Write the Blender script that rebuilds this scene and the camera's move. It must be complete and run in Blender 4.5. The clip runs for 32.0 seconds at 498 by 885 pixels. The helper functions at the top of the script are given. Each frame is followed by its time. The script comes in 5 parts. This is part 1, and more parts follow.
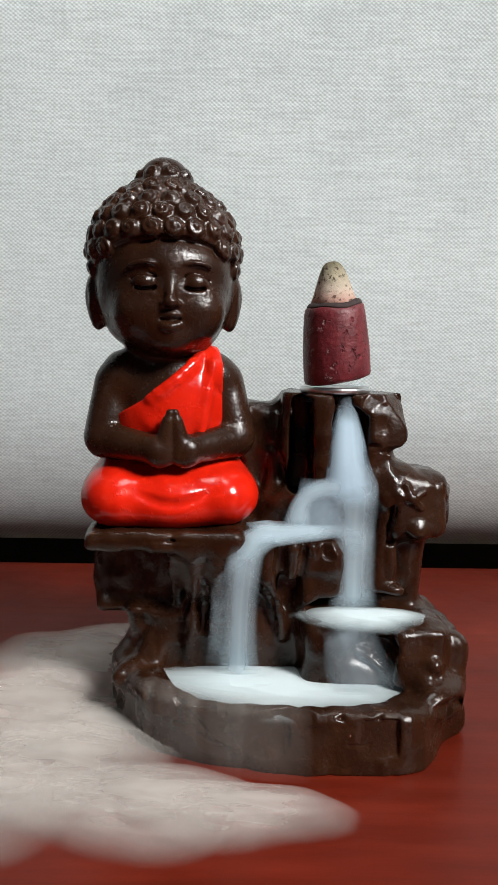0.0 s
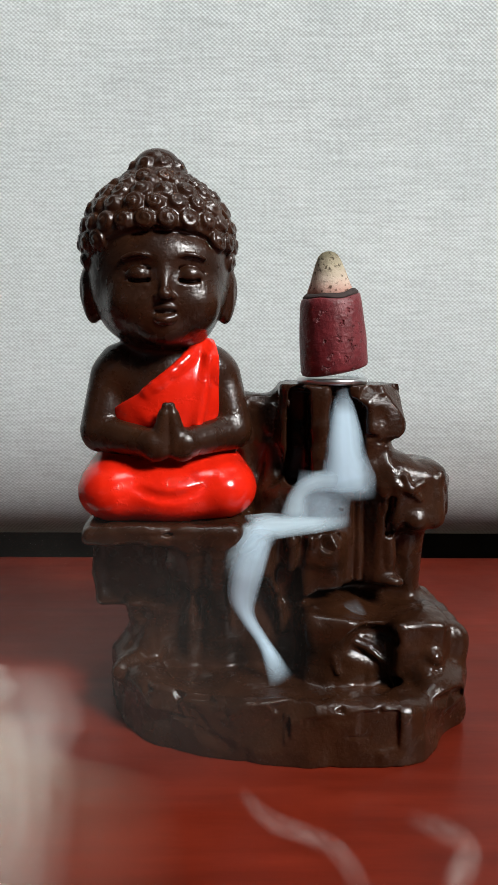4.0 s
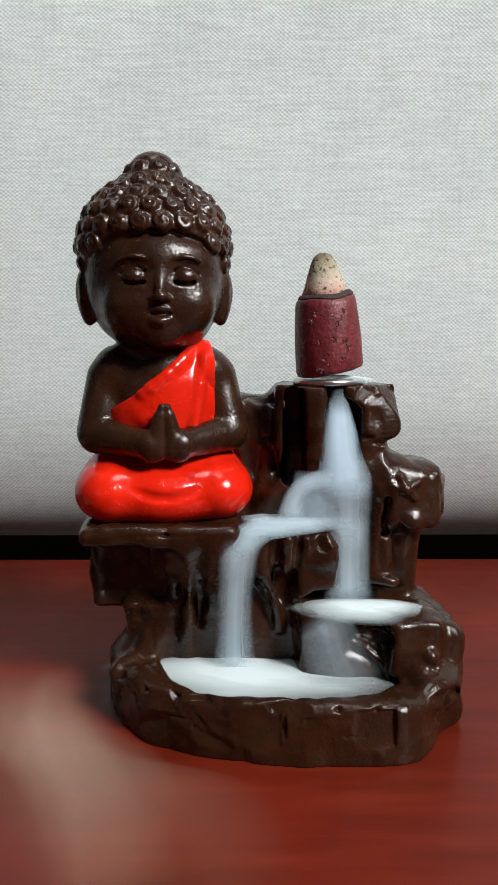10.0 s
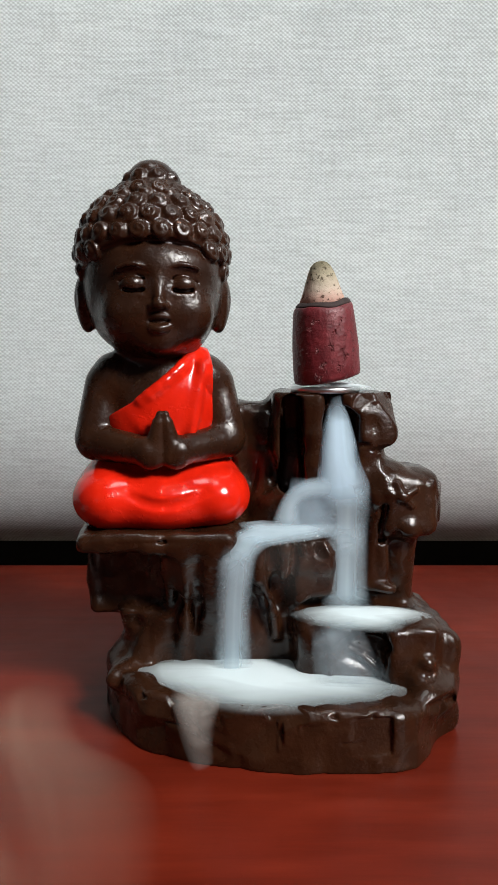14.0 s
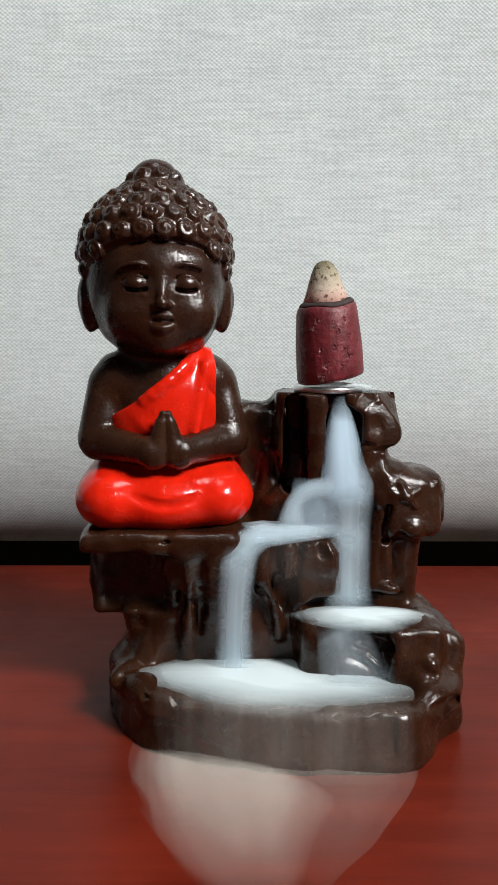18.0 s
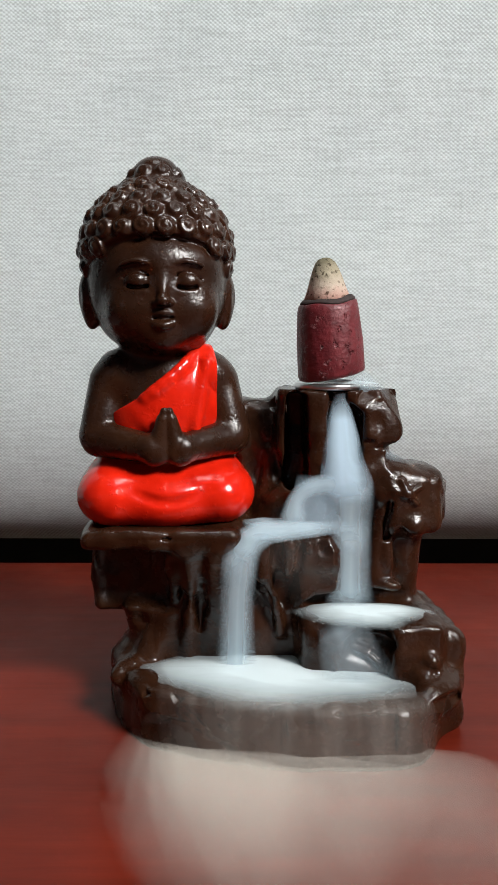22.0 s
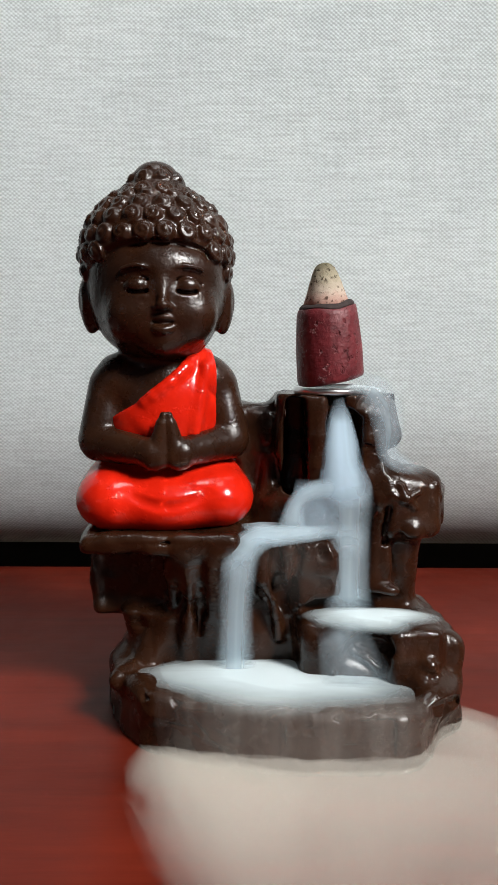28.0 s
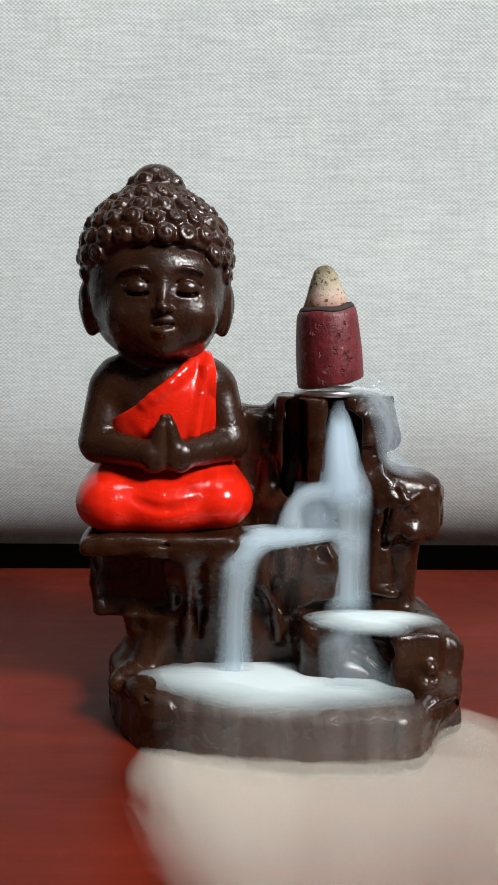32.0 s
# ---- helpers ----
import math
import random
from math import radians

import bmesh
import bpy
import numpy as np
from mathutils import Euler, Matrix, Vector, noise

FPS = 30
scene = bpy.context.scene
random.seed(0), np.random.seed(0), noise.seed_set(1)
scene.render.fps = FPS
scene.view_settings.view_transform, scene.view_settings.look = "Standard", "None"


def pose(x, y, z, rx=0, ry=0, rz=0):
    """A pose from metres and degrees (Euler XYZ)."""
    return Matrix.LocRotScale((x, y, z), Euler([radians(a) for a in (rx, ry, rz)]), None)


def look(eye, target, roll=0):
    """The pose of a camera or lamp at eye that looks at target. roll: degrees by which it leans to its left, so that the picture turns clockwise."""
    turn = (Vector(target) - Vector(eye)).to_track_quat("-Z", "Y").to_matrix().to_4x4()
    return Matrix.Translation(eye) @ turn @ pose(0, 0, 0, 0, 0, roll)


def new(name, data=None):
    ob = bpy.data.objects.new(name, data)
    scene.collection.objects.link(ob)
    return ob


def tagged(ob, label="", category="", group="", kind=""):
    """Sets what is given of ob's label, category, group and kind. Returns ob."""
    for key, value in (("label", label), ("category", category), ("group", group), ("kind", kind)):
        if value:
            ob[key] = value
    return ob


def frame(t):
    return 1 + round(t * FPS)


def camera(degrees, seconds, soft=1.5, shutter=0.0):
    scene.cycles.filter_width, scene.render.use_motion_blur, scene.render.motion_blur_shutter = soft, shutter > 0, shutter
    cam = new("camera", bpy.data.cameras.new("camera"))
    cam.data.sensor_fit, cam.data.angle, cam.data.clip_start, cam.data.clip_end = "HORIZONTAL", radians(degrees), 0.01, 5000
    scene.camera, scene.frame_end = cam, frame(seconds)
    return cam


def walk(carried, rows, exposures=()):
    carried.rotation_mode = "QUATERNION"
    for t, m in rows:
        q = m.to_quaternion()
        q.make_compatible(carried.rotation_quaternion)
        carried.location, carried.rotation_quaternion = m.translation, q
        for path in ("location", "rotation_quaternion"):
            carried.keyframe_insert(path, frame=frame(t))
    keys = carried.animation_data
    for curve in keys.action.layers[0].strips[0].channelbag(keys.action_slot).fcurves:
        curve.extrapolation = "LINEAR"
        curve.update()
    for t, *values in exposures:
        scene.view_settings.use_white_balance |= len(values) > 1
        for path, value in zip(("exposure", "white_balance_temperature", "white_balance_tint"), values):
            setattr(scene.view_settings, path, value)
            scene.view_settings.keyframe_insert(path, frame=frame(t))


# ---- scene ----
cam = camera(38, 32.0)
PATH = [
    (0, (-0.00182, -0.14256, 0.08274), (-0.00089, 0.05570, 0.05643), 0.85),
    (0.5, (-0.00182, -0.14261, 0.08276), (-0.00077, 0.05565, 0.05645), 0.83),
    (1, (-0.00192, -0.14272, 0.08285), (-0.00092, 0.05552, 0.05637), 0.86),
    (1.5, (-0.00175, -0.14217, 0.08269), (-0.00099, 0.05597, 0.05552), 0.75),
    (2, (-0.00134, -0.14138, 0.08270), (-0.00113, 0.05663, 0.05461), 0.61),
    (2.5, (-0.00100, -0.14150, 0.08262), (-0.00095, 0.05649, 0.05432), 0.47),
    (3, (-0.00082, -0.14158, 0.08261), (-0.00107, 0.05637, 0.05404), 0.30),
    (3.5, (-0.00055, -0.14176, 0.08271), (-0.00068, 0.05618, 0.05404), 0.19),
    (5.5, (-0.00021, -0.14173, 0.08297), (-0.00044, 0.05625, 0.05464), 0.07),
    (6, (-0.00004, -0.14203, 0.08290), (-0.00011, 0.05597, 0.05466), 0.04),
    (6.5, (0.00028, -0.14212, 0.08277), (0.00040, 0.05589, 0.05464), 0.02),
    (7, (0.00048, -0.14208, 0.08258), (0.00106, 0.05592, 0.05439), 0.03),
    (7.5, (0.00055, -0.14205, 0.08254), (0.00132, 0.05591, 0.05410), 0.08),
    (8, (0.00020, -0.14175, 0.08258), (0.00104, 0.05620, 0.05408), 0.13),
    (8.5, (0.00016, -0.14183, 0.08272), (0.00058, 0.05611, 0.05412), 0.12),
    (9, (0.00031, -0.14206, 0.08249), (0.00012, 0.05592, 0.05412), -0.00),
    (9.5, (0.00043, -0.14238, 0.08248), (0.00020, 0.05565, 0.05446), -0.09),
    (10, (0.00060, -0.14247, 0.08245), (0.00033, 0.05560, 0.05468), -0.13),
    (10.5, (0.00039, -0.14239, 0.08247), (0.00026, 0.05571, 0.05492), -0.10),
    (11, (0.00020, -0.14230, 0.08274), (-0.00002, 0.05580, 0.05527), -0.03),
    (11.5, (0.00008, -0.14242, 0.08293), (0.00016, 0.05571, 0.05570), 0.03),
    (12, (0.00015, -0.14271, 0.08289), (0.00055, 0.05546, 0.05588), 0.05),
    (12.5, (0.00034, -0.14266, 0.08267), (0.00096, 0.05553, 0.05581), 0.02),
    (13, (0.00050, -0.14286, 0.08261), (0.00141, 0.05535, 0.05588), 0.01),
    (13.5, (0.00040, -0.14272, 0.08269), (0.00149, 0.05549, 0.05602), 0.02),
    (14, (0.00012, -0.14293, 0.08299), (0.00113, 0.05531, 0.05655), 0.09),
    (14.5, (0.00016, -0.14295, 0.08292), (0.00114, 0.05535, 0.05690), 0.10),
    (16.5, (-0.00007, -0.14294, 0.08300), (0.00051, 0.05536, 0.05702), 0.02),
    (17, (-0.00009, -0.14253, 0.08300), (-0.00008, 0.05577, 0.05693), 0.10),
    (17.5, (-0.00024, -0.14262, 0.08307), (-0.00003, 0.05565, 0.05681), 0.12),
    (18, (-0.00001, -0.14259, 0.08283), (0.00029, 0.05567, 0.05652), 0.11),
    (18.5, (0.00012, -0.14278, 0.08279), (0.00055, 0.05545, 0.05624), 0.10),
    (19, (0.00017, -0.14249, 0.08267), (0.00019, 0.05571, 0.05590), 0.10),
    (19.5, (-0.00028, -0.14244, 0.08288), (-0.00069, 0.05576, 0.05612), 0.12),
    (20, (-0.00027, -0.14221, 0.08289), (-0.00110, 0.05597, 0.05602), 0.11),
    (20.5, (-0.00028, -0.14251, 0.08282), (-0.00095, 0.05568, 0.05597), 0.16),
    (21, (0.00004, -0.14249, 0.08272), (-0.00066, 0.05570, 0.05588), 0.11),
    (21.5, (0.00001, -0.14255, 0.08267), (-0.00028, 0.05563, 0.05580), 0.11),
    (22, (0.00020, -0.14276, 0.08261), (-0.00008, 0.05544, 0.05579), 0.06),
    (22.5, (-0.00004, -0.14263, 0.08264), (-0.00048, 0.05559, 0.05603), 0.04),
    (23, (-0.00034, -0.14248, 0.08289), (-0.00089, 0.05573, 0.05616), 0.07),
    (23.5, (-0.00027, -0.14247, 0.08298), (-0.00096, 0.05575, 0.05637), 0.13),
    (24, (-0.00021, -0.14279, 0.08296), (-0.00086, 0.05545, 0.05650), 0.17),
    (24.5, (-0.00003, -0.14279, 0.08273), (-0.00060, 0.05549, 0.05655), 0.11),
    (25, (-0.00008, -0.14295, 0.08289), (-0.00022, 0.05533, 0.05669), 0.21),
    (25.5, (-0.00025, -0.14289, 0.08297), (-0.00065, 0.05543, 0.05713), 0.18),
    (27.5, (-0.00005, -0.14292, 0.08270), (-0.00003, 0.05543, 0.05700), 0.21),
    (28, (-0.00004, -0.14299, 0.08273), (0.00023, 0.05535, 0.05699), 0.21),
    (28.5, (-0.00009, -0.14306, 0.08294), (0.00024, 0.05527, 0.05712), 0.20),
    (29, (-0.00022, -0.14289, 0.08308), (-0.00021, 0.05545, 0.05733), 0.19),
    (29.5, (-0.00033, -0.14286, 0.08304), (-0.00018, 0.05549, 0.05741), 0.25),
    (30, (-0.00038, -0.14305, 0.08313), (0.00001, 0.05531, 0.05753), 0.32),
    (30.5, (-0.00019, -0.14318, 0.08301), (0.00031, 0.05518, 0.05750), 0.30),
    (31, (-0.00011, -0.14309, 0.08291), (0.00054, 0.05528, 0.05749), 0.28),
    (31.5, (0.00002, -0.14338, 0.08294), (0.00073, 0.05499, 0.05750), 0.26),
    (32, (-0.00026, -0.14304, 0.08302), (0.00034, 0.05533, 0.05757), 0.28),
]
walk(cam, [(t, look(eye, target, roll)) for t, eye, target, roll in PATH], [(0.0, 0.0), (32.0, 0.0)])

# ---- light: an unseen key from the front right, with added overhead and left fills ----
world = bpy.data.worlds.new("sky")
scene.world = world
world.use_nodes = True
sky = world.node_tree.nodes.new("ShaderNodeTexSky")
sky.sky_type, sky.sun_disc = "NISHITA", False
sky.sun_elevation, sky.sun_rotation = radians(38), radians(100)
world.node_tree.links.new(sky.outputs[0], world.node_tree.nodes["Background"].inputs[0])
world.node_tree.nodes["Background"].inputs[1].default_value = 0.08


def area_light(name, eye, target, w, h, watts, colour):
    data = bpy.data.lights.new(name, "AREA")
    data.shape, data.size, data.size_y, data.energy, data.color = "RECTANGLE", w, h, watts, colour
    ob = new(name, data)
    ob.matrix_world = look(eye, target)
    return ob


# key from the front right; its window is unseen and added to house it
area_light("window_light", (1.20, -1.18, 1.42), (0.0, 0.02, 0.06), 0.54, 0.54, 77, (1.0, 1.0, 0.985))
# added overhead fill that softens the key's shadows
area_light("overhead_fill", (0.12, -0.20, 1.80), (0.0, 0.02, 0.06), 0.40, 0.40, 6, (0.95, 1.0, 1.0))
# weak added fill from the left, with no known source
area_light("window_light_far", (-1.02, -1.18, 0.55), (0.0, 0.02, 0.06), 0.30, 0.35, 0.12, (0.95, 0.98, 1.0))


# ---- materials ----
class Nodes:
    """Short hand for a node material."""

    def __init__(self, name):
        self.m = bpy.data.materials.new(name)
        self.m.use_nodes = True
        self.t = self.m.node_tree
        self.b = self.t.nodes["Principled BSDF"]

    def n(self, kind, **kw):
        nd = self.t.nodes.new("ShaderNode" + kind)
        for k, v in kw.items():
            if k in nd.inputs:
                nd.inputs[k].default_value = v
        return nd

    def l(self, a, b):
        self.t.links.new(a, b)

    def obj(self, scale=(1, 1, 1)):
        tc, mp = self.n("TexCoord"), self.n("Mapping")
        mp.inputs["Scale"].default_value = scale
        self.l(tc.outputs["Object"], mp.inputs["Vector"])
        return mp.outputs[0]

    def noise(self, vec, scale, detail=4.0, rough=0.55):
        nd = self.n("TexNoise", Scale=scale, Detail=detail, Roughness=rough)
        self.l(vec, nd.inputs["Vector"])
        return nd.outputs["Fac"]

    def ramp(self, fac, stops):
        nd = self.n("ValToRGB")
        el = nd.color_ramp.elements
        el[0].position, el[0].color = stops[0][0], (*stops[0][1], 1)
        el[1].position, el[1].color = stops[-1][0], (*stops[-1][1], 1)
        for p, c in stops[1:-1]:
            e = el.new(p)
            e.color = (*c, 1)
        self.l(fac, nd.inputs["Fac"])
        return nd.outputs["Color"]

    def math(self, op, a, b=None):
        nd = self.n("Math")
        nd.operation = op
        for i, v in enumerate((a, b)):
            if v is None:
                continue
            if isinstance(v, (int, float)):
                nd.inputs[i].default_value = v
            else:
                self.l(v, nd.inputs[i])
        return nd.outputs[0]

    def mix(self, fac, a, b, blend="MIX"):
        nd = self.n("Mix")
        nd.data_type, nd.blend_type = "RGBA", blend
        for i, v in ((0, fac), (6, a), (7, b)):
            if isinstance(v, (int, float)):
                nd.inputs[i].default_value = v
            elif isinstance(v, tuple):
                nd.inputs[i].default_value = (*v, 1)
            else:
                self.l(v, nd.inputs[i])
        return nd.outputs[2]

    def bump(self, height, dist, strength=1.0, after=None):
        nd = self.n("Bump", Distance=dist, Strength=strength)
        self.l(height, nd.inputs["Height"])
        if after is not None:
            self.l(after, nd.inputs["Normal"])
        return nd.outputs[0]

    def set(self, colour=None, rough=None, normal=None, **kw):
        for key, v in (("Base Color", colour), ("Roughness", rough), ("Normal", normal)):
            if v is None:
                continue
            if isinstance(v, (int, float)):
                self.b.inputs[key].default_value = v
            elif isinstance(v, tuple):
                self.b.inputs[key].default_value = (*v, 1)
            else:
                self.l(v, self.b.inputs[key])
        for k, v in kw.items():
            self.b.inputs[k.replace("_", " ")].default_value = v
        return self.m


def brown_resin(name="brown_glazed_resin", gloss=(0.17, 0.34), level=0.36):
    k = Nodes(name)
    v = k.obj()
    big, fine = k.noise(v, 90, 5), k.noise(v, 1400, 3)
    c = k.ramp(big, [(0.3, (0.0150, 0.0050, 0.0021)), (0.55, (0.0270, 0.0094, 0.0040)), (0.78, (0.042, 0.0158, 0.0070))])
    r = k.ramp(k.noise(v, 260, 4), [(0.3, (gloss[0],) * 3), (0.75, (gloss[1],) * 3)])
    nb = k.bump(fine, 0.00016, 0.6)
    nb = k.bump(k.noise(v, 330, 4), 0.0006, 0.22, nb)
    return k.set(c, r, nb, Specular_IOR_Level=level)


def red_enamel():
    k = Nodes("red_glossy_enamel")
    v = k.obj()
    c = k.ramp(k.noise(v, 160, 4), [(0.3, (0.54, 0.0100, 0.0025)), (0.6, (0.66, 0.0150, 0.0040)), (0.85, (0.72, 0.028, 0.010))])
    r = k.ramp(k.noise(v, 420, 3), [(0.3, (0.12, 0.12, 0.12)), (0.8, (0.24, 0.24, 0.24))])
    nb = k.bump(k.noise(v, 300, 3), 0.0006, 0.18)
    crust = k.ramp(k.noise(v, 620, 3, 0.6), [(0.58, (0.0, 0.0, 0.0)), (0.80, (1.0, 1.0, 1.0))])
    nb = k.bump(crust, 0.0004, 0.28, nb)
    return k.set(c, r, nb, Specular_IOR_Level=0.42)


def lacquered_wood():
    k = Nodes("red_brown_lacquered_wood")
    v = k.obj((3.0, 26.0, 26.0))
    g = k.noise(v, 7.0, 7, 0.62)
    blot = k.noise(k.obj(), 13, 4)
    c1 = k.ramp(g, [(0.28, (0.092, 0.0086, 0.0034)), (0.52, (0.126, 0.0128, 0.0052)), (0.75, (0.160, 0.0185, 0.0078))])
    c2 = k.ramp(blot, [(0.3, (0.66, 0.66, 0.66)), (0.7, (1.16, 1.12, 1.08))])
    c = k.mix(1.0, c1, c2, "MULTIPLY")
    # stray specks of dust and ash
    vo = k.n("TexVoronoi", Scale=55.0)
    k.l(k.obj(), vo.inputs["Vector"])
    near = k.math("LESS_THAN", vo.outputs["Distance"], 0.026)
    few = k.math("GREATER_THAN", k.noise(k.obj(), 31, 2), 0.56)
    c = k.mix(k.math("MULTIPLY", k.math("MULTIPLY", near, few), 0.6), c, (0.5, 0.42, 0.38))
    r = k.ramp(k.noise(k.obj(), 60, 5), [(0.3, (0.30, 0.30, 0.30)), (0.8, (0.46, 0.46, 0.46))])
    nb = k.bump(g, 0.0004, 0.10)
    return k.set(c, r, nb, Specular_IOR_Level=0.16)


def woven_fabric():
    k = Nodes("pale_grey_woven_fabric")
    v = k.obj()
    sep = k.n("SeparateXYZ")
    wob = k.n("TexNoise", Scale=170.0, Detail=2.0)
    k.l(v, wob.inputs["Vector"])
    off = k.n("VectorMath")
    off.operation = "MULTIPLY_ADD"
    k.l(wob.outputs["Color"], off.inputs[0])
    off.inputs[1].default_value = (0.0007, 0.0007, 0.0007)
    k.l(v, off.inputs[2])
    k.l(off.outputs[0], sep.inputs[0])
    pitch = 0.00150
    su = k.math("SINE", k.math("MULTIPLY", sep.outputs[0], 2 * math.pi / (pitch * 1.10)))
    sv = k.math("SINE", k.math("MULTIPLY", sep.outputs[2], 2 * math.pi / (pitch * 0.92)))
    weave = k.math("ADD", k.math("MULTIPLY", k.math("MULTIPLY", su, sv), 0.5), 0.5)
    slub_h = k.noise(k.obj((30, 60, 420)), 3.2, 4, 0.6)
    slub_v = k.noise(k.obj((420, 60, 40)), 2.2, 3, 0.6)
    speck = k.noise(v, 900, 2)
    cloud = k.noise(v, 22, 4)
    w2 = k.math("ADD", weave, k.math("MULTIPLY", k.math("SUBTRACT", slub_h, 0.5), 1.5))
    w2 = k.math("ADD", w2, k.math("MULTIPLY", k.math("SUBTRACT", slub_v, 0.5), 0.5))
    w2 = k.math("ADD", w2, k.math("MULTIPLY", k.math("SUBTRACT", speck, 0.5), 0.9))
    c1 = k.ramp(w2, [(0.0, (0.435, 0.485, 0.482)), (0.45, (0.54, 0.598, 0.594)), (1.0, (0.665, 0.732, 0.731))])
    c = k.mix(1.0, c1, k.ramp(cloud, [(0.3, (0.93, 0.93, 0.93)), (0.7, (1.05, 1.04, 1.03))]), "MULTIPLY")
    nb = k.bump(weave, 0.00025, 0.4)
    return k.set(c, 0.9, nb, Specular_IOR_Level=0.15, Sheen_Weight=0.1)


def plain(name, colour, rough, metal=0.0, scale=300, amount=0.15, bump=0.0002):
    k = Nodes(name)
    v = k.obj()
    nz = k.noise(v, scale, 4)
    lo, hi = tuple(x * (1 - amount) for x in colour), tuple(min(1, x * (1 + amount)) for x in colour)
    return k.set(k.ramp(nz, [(0.3, lo), (0.7, hi)]), rough, k.bump(k.noise(v, scale * 2, 3), bump, 0.4), Metallic=metal)


SATIN = brown_resin("brown_satin_resin", (0.22, 0.36), 0.42)
RESIN, RED, WOOD, FABRIC = brown_resin(), red_enamel(), lacquered_wood(), woven_fabric()
METAL = plain("dull_aluminium", (0.62, 0.63, 0.64), 0.32, 1.0)
PAINT = plain("grey_wall_paint", (0.06, 0.06, 0.06), 0.85, 0, 12, 0.05)
FLOOR = plain("brown_floor", (0.22, 0.15, 0.10), 0.5, 0, 9, 0.2)


# ---- mesh tools ----
def link_mesh(name, verts, faces, mats, parent=None, label="", slots=None, smooth=True):
    me = bpy.data.meshes.new(name)
    me.from_pydata(verts, [], faces)
    for m in mats:
        me.materials.append(m)
    if slots is not None:
        me.polygons.foreach_set("material_index", np.asarray(slots, np.int32))
    if smooth:
        me.polygons.foreach_set("use_smooth", np.ones(len(me.polygons), bool))
    me.update()
    ob = new(name, me)
    if parent is not None:
        ob.parent = parent
    return tagged(ob, label)


def part(name, bm, material, parent=None, label="", smooth=True):
    me = bpy.data.meshes.new(name)
    bm.normal_update()
    bm.to_mesh(me)
    bm.free()
    me.materials.append(material)
    if smooth:
        me.polygons.foreach_set("use_smooth", np.ones(len(me.polygons), bool))
    ob = new(name, me)
    if parent is not None:
        ob.parent = parent
    return tagged(ob, label)


def block(x0, x1, y0, y1, z0, z1, bevel=0.0, seg=3):
    bm = bmesh.new()
    bmesh.ops.create_cube(bm, size=1)
    for v in bm.verts:
        v.co = ((x0 + x1) / 2 + v.co.x * (x1 - x0), (y0 + y1) / 2 + v.co.y * (y1 - y0), (z0 + z1) / 2 + v.co.z * (z1 - z0))
    if bevel:
        bmesh.ops.bevel(bm, geom=bm.edges[:], offset=bevel, segments=seg, profile=0.5, affect="EDGES")
    return bm


def lathe(profile, n=64):
    """A turned body from (radius, height) pairs, closed on its axis."""
    bm = bmesh.new()
    rings = [[bm.verts.new((r * math.cos(2 * math.pi * i / n), r * math.sin(2 * math.pi * i / n), z)) for i in range(n)] for r, z in profile]
    for a, b in zip(rings, rings[1:]):
        for i in range(n):
            bm.faces.new((a[i], a[(i + 1) % n], b[(i + 1) % n], b[i]))
    bm.faces.new(rings[0][::-1])
    bm.faces.new(rings[-1])
    return bm


# ---- sculpting: solids blended in a distance field, then meshed ----
LATTICE = np.random.RandomState(7).rand(32, 32, 32).astype(np.float32) * 2 - 1


def value_noise(p, size, shift=0.0):
    """Smooth noise from -1 to 1 at points p (n, 3), with cells of the given size."""
    q = p / size + 100.0 + shift
    i = np.floor(q).astype(np.int64)
    f = (q - i).astype(np.float32)
    f = f * f * (3 - 2 * f)
    out = 0
    for a in (0, 1):
        for b in (0, 1):
            for c in (0, 1):
                w = (f[:, 0] if a else 1 - f[:, 0]) * (f[:, 1] if b else 1 - f[:, 1]) * (f[:, 2] if c else 1 - f[:, 2])
                out = out + w * LATTICE[(i[:, 0] + a) % 32, (i[:, 1] + b) % 32, (i[:, 2] + c) % 32]
    return out


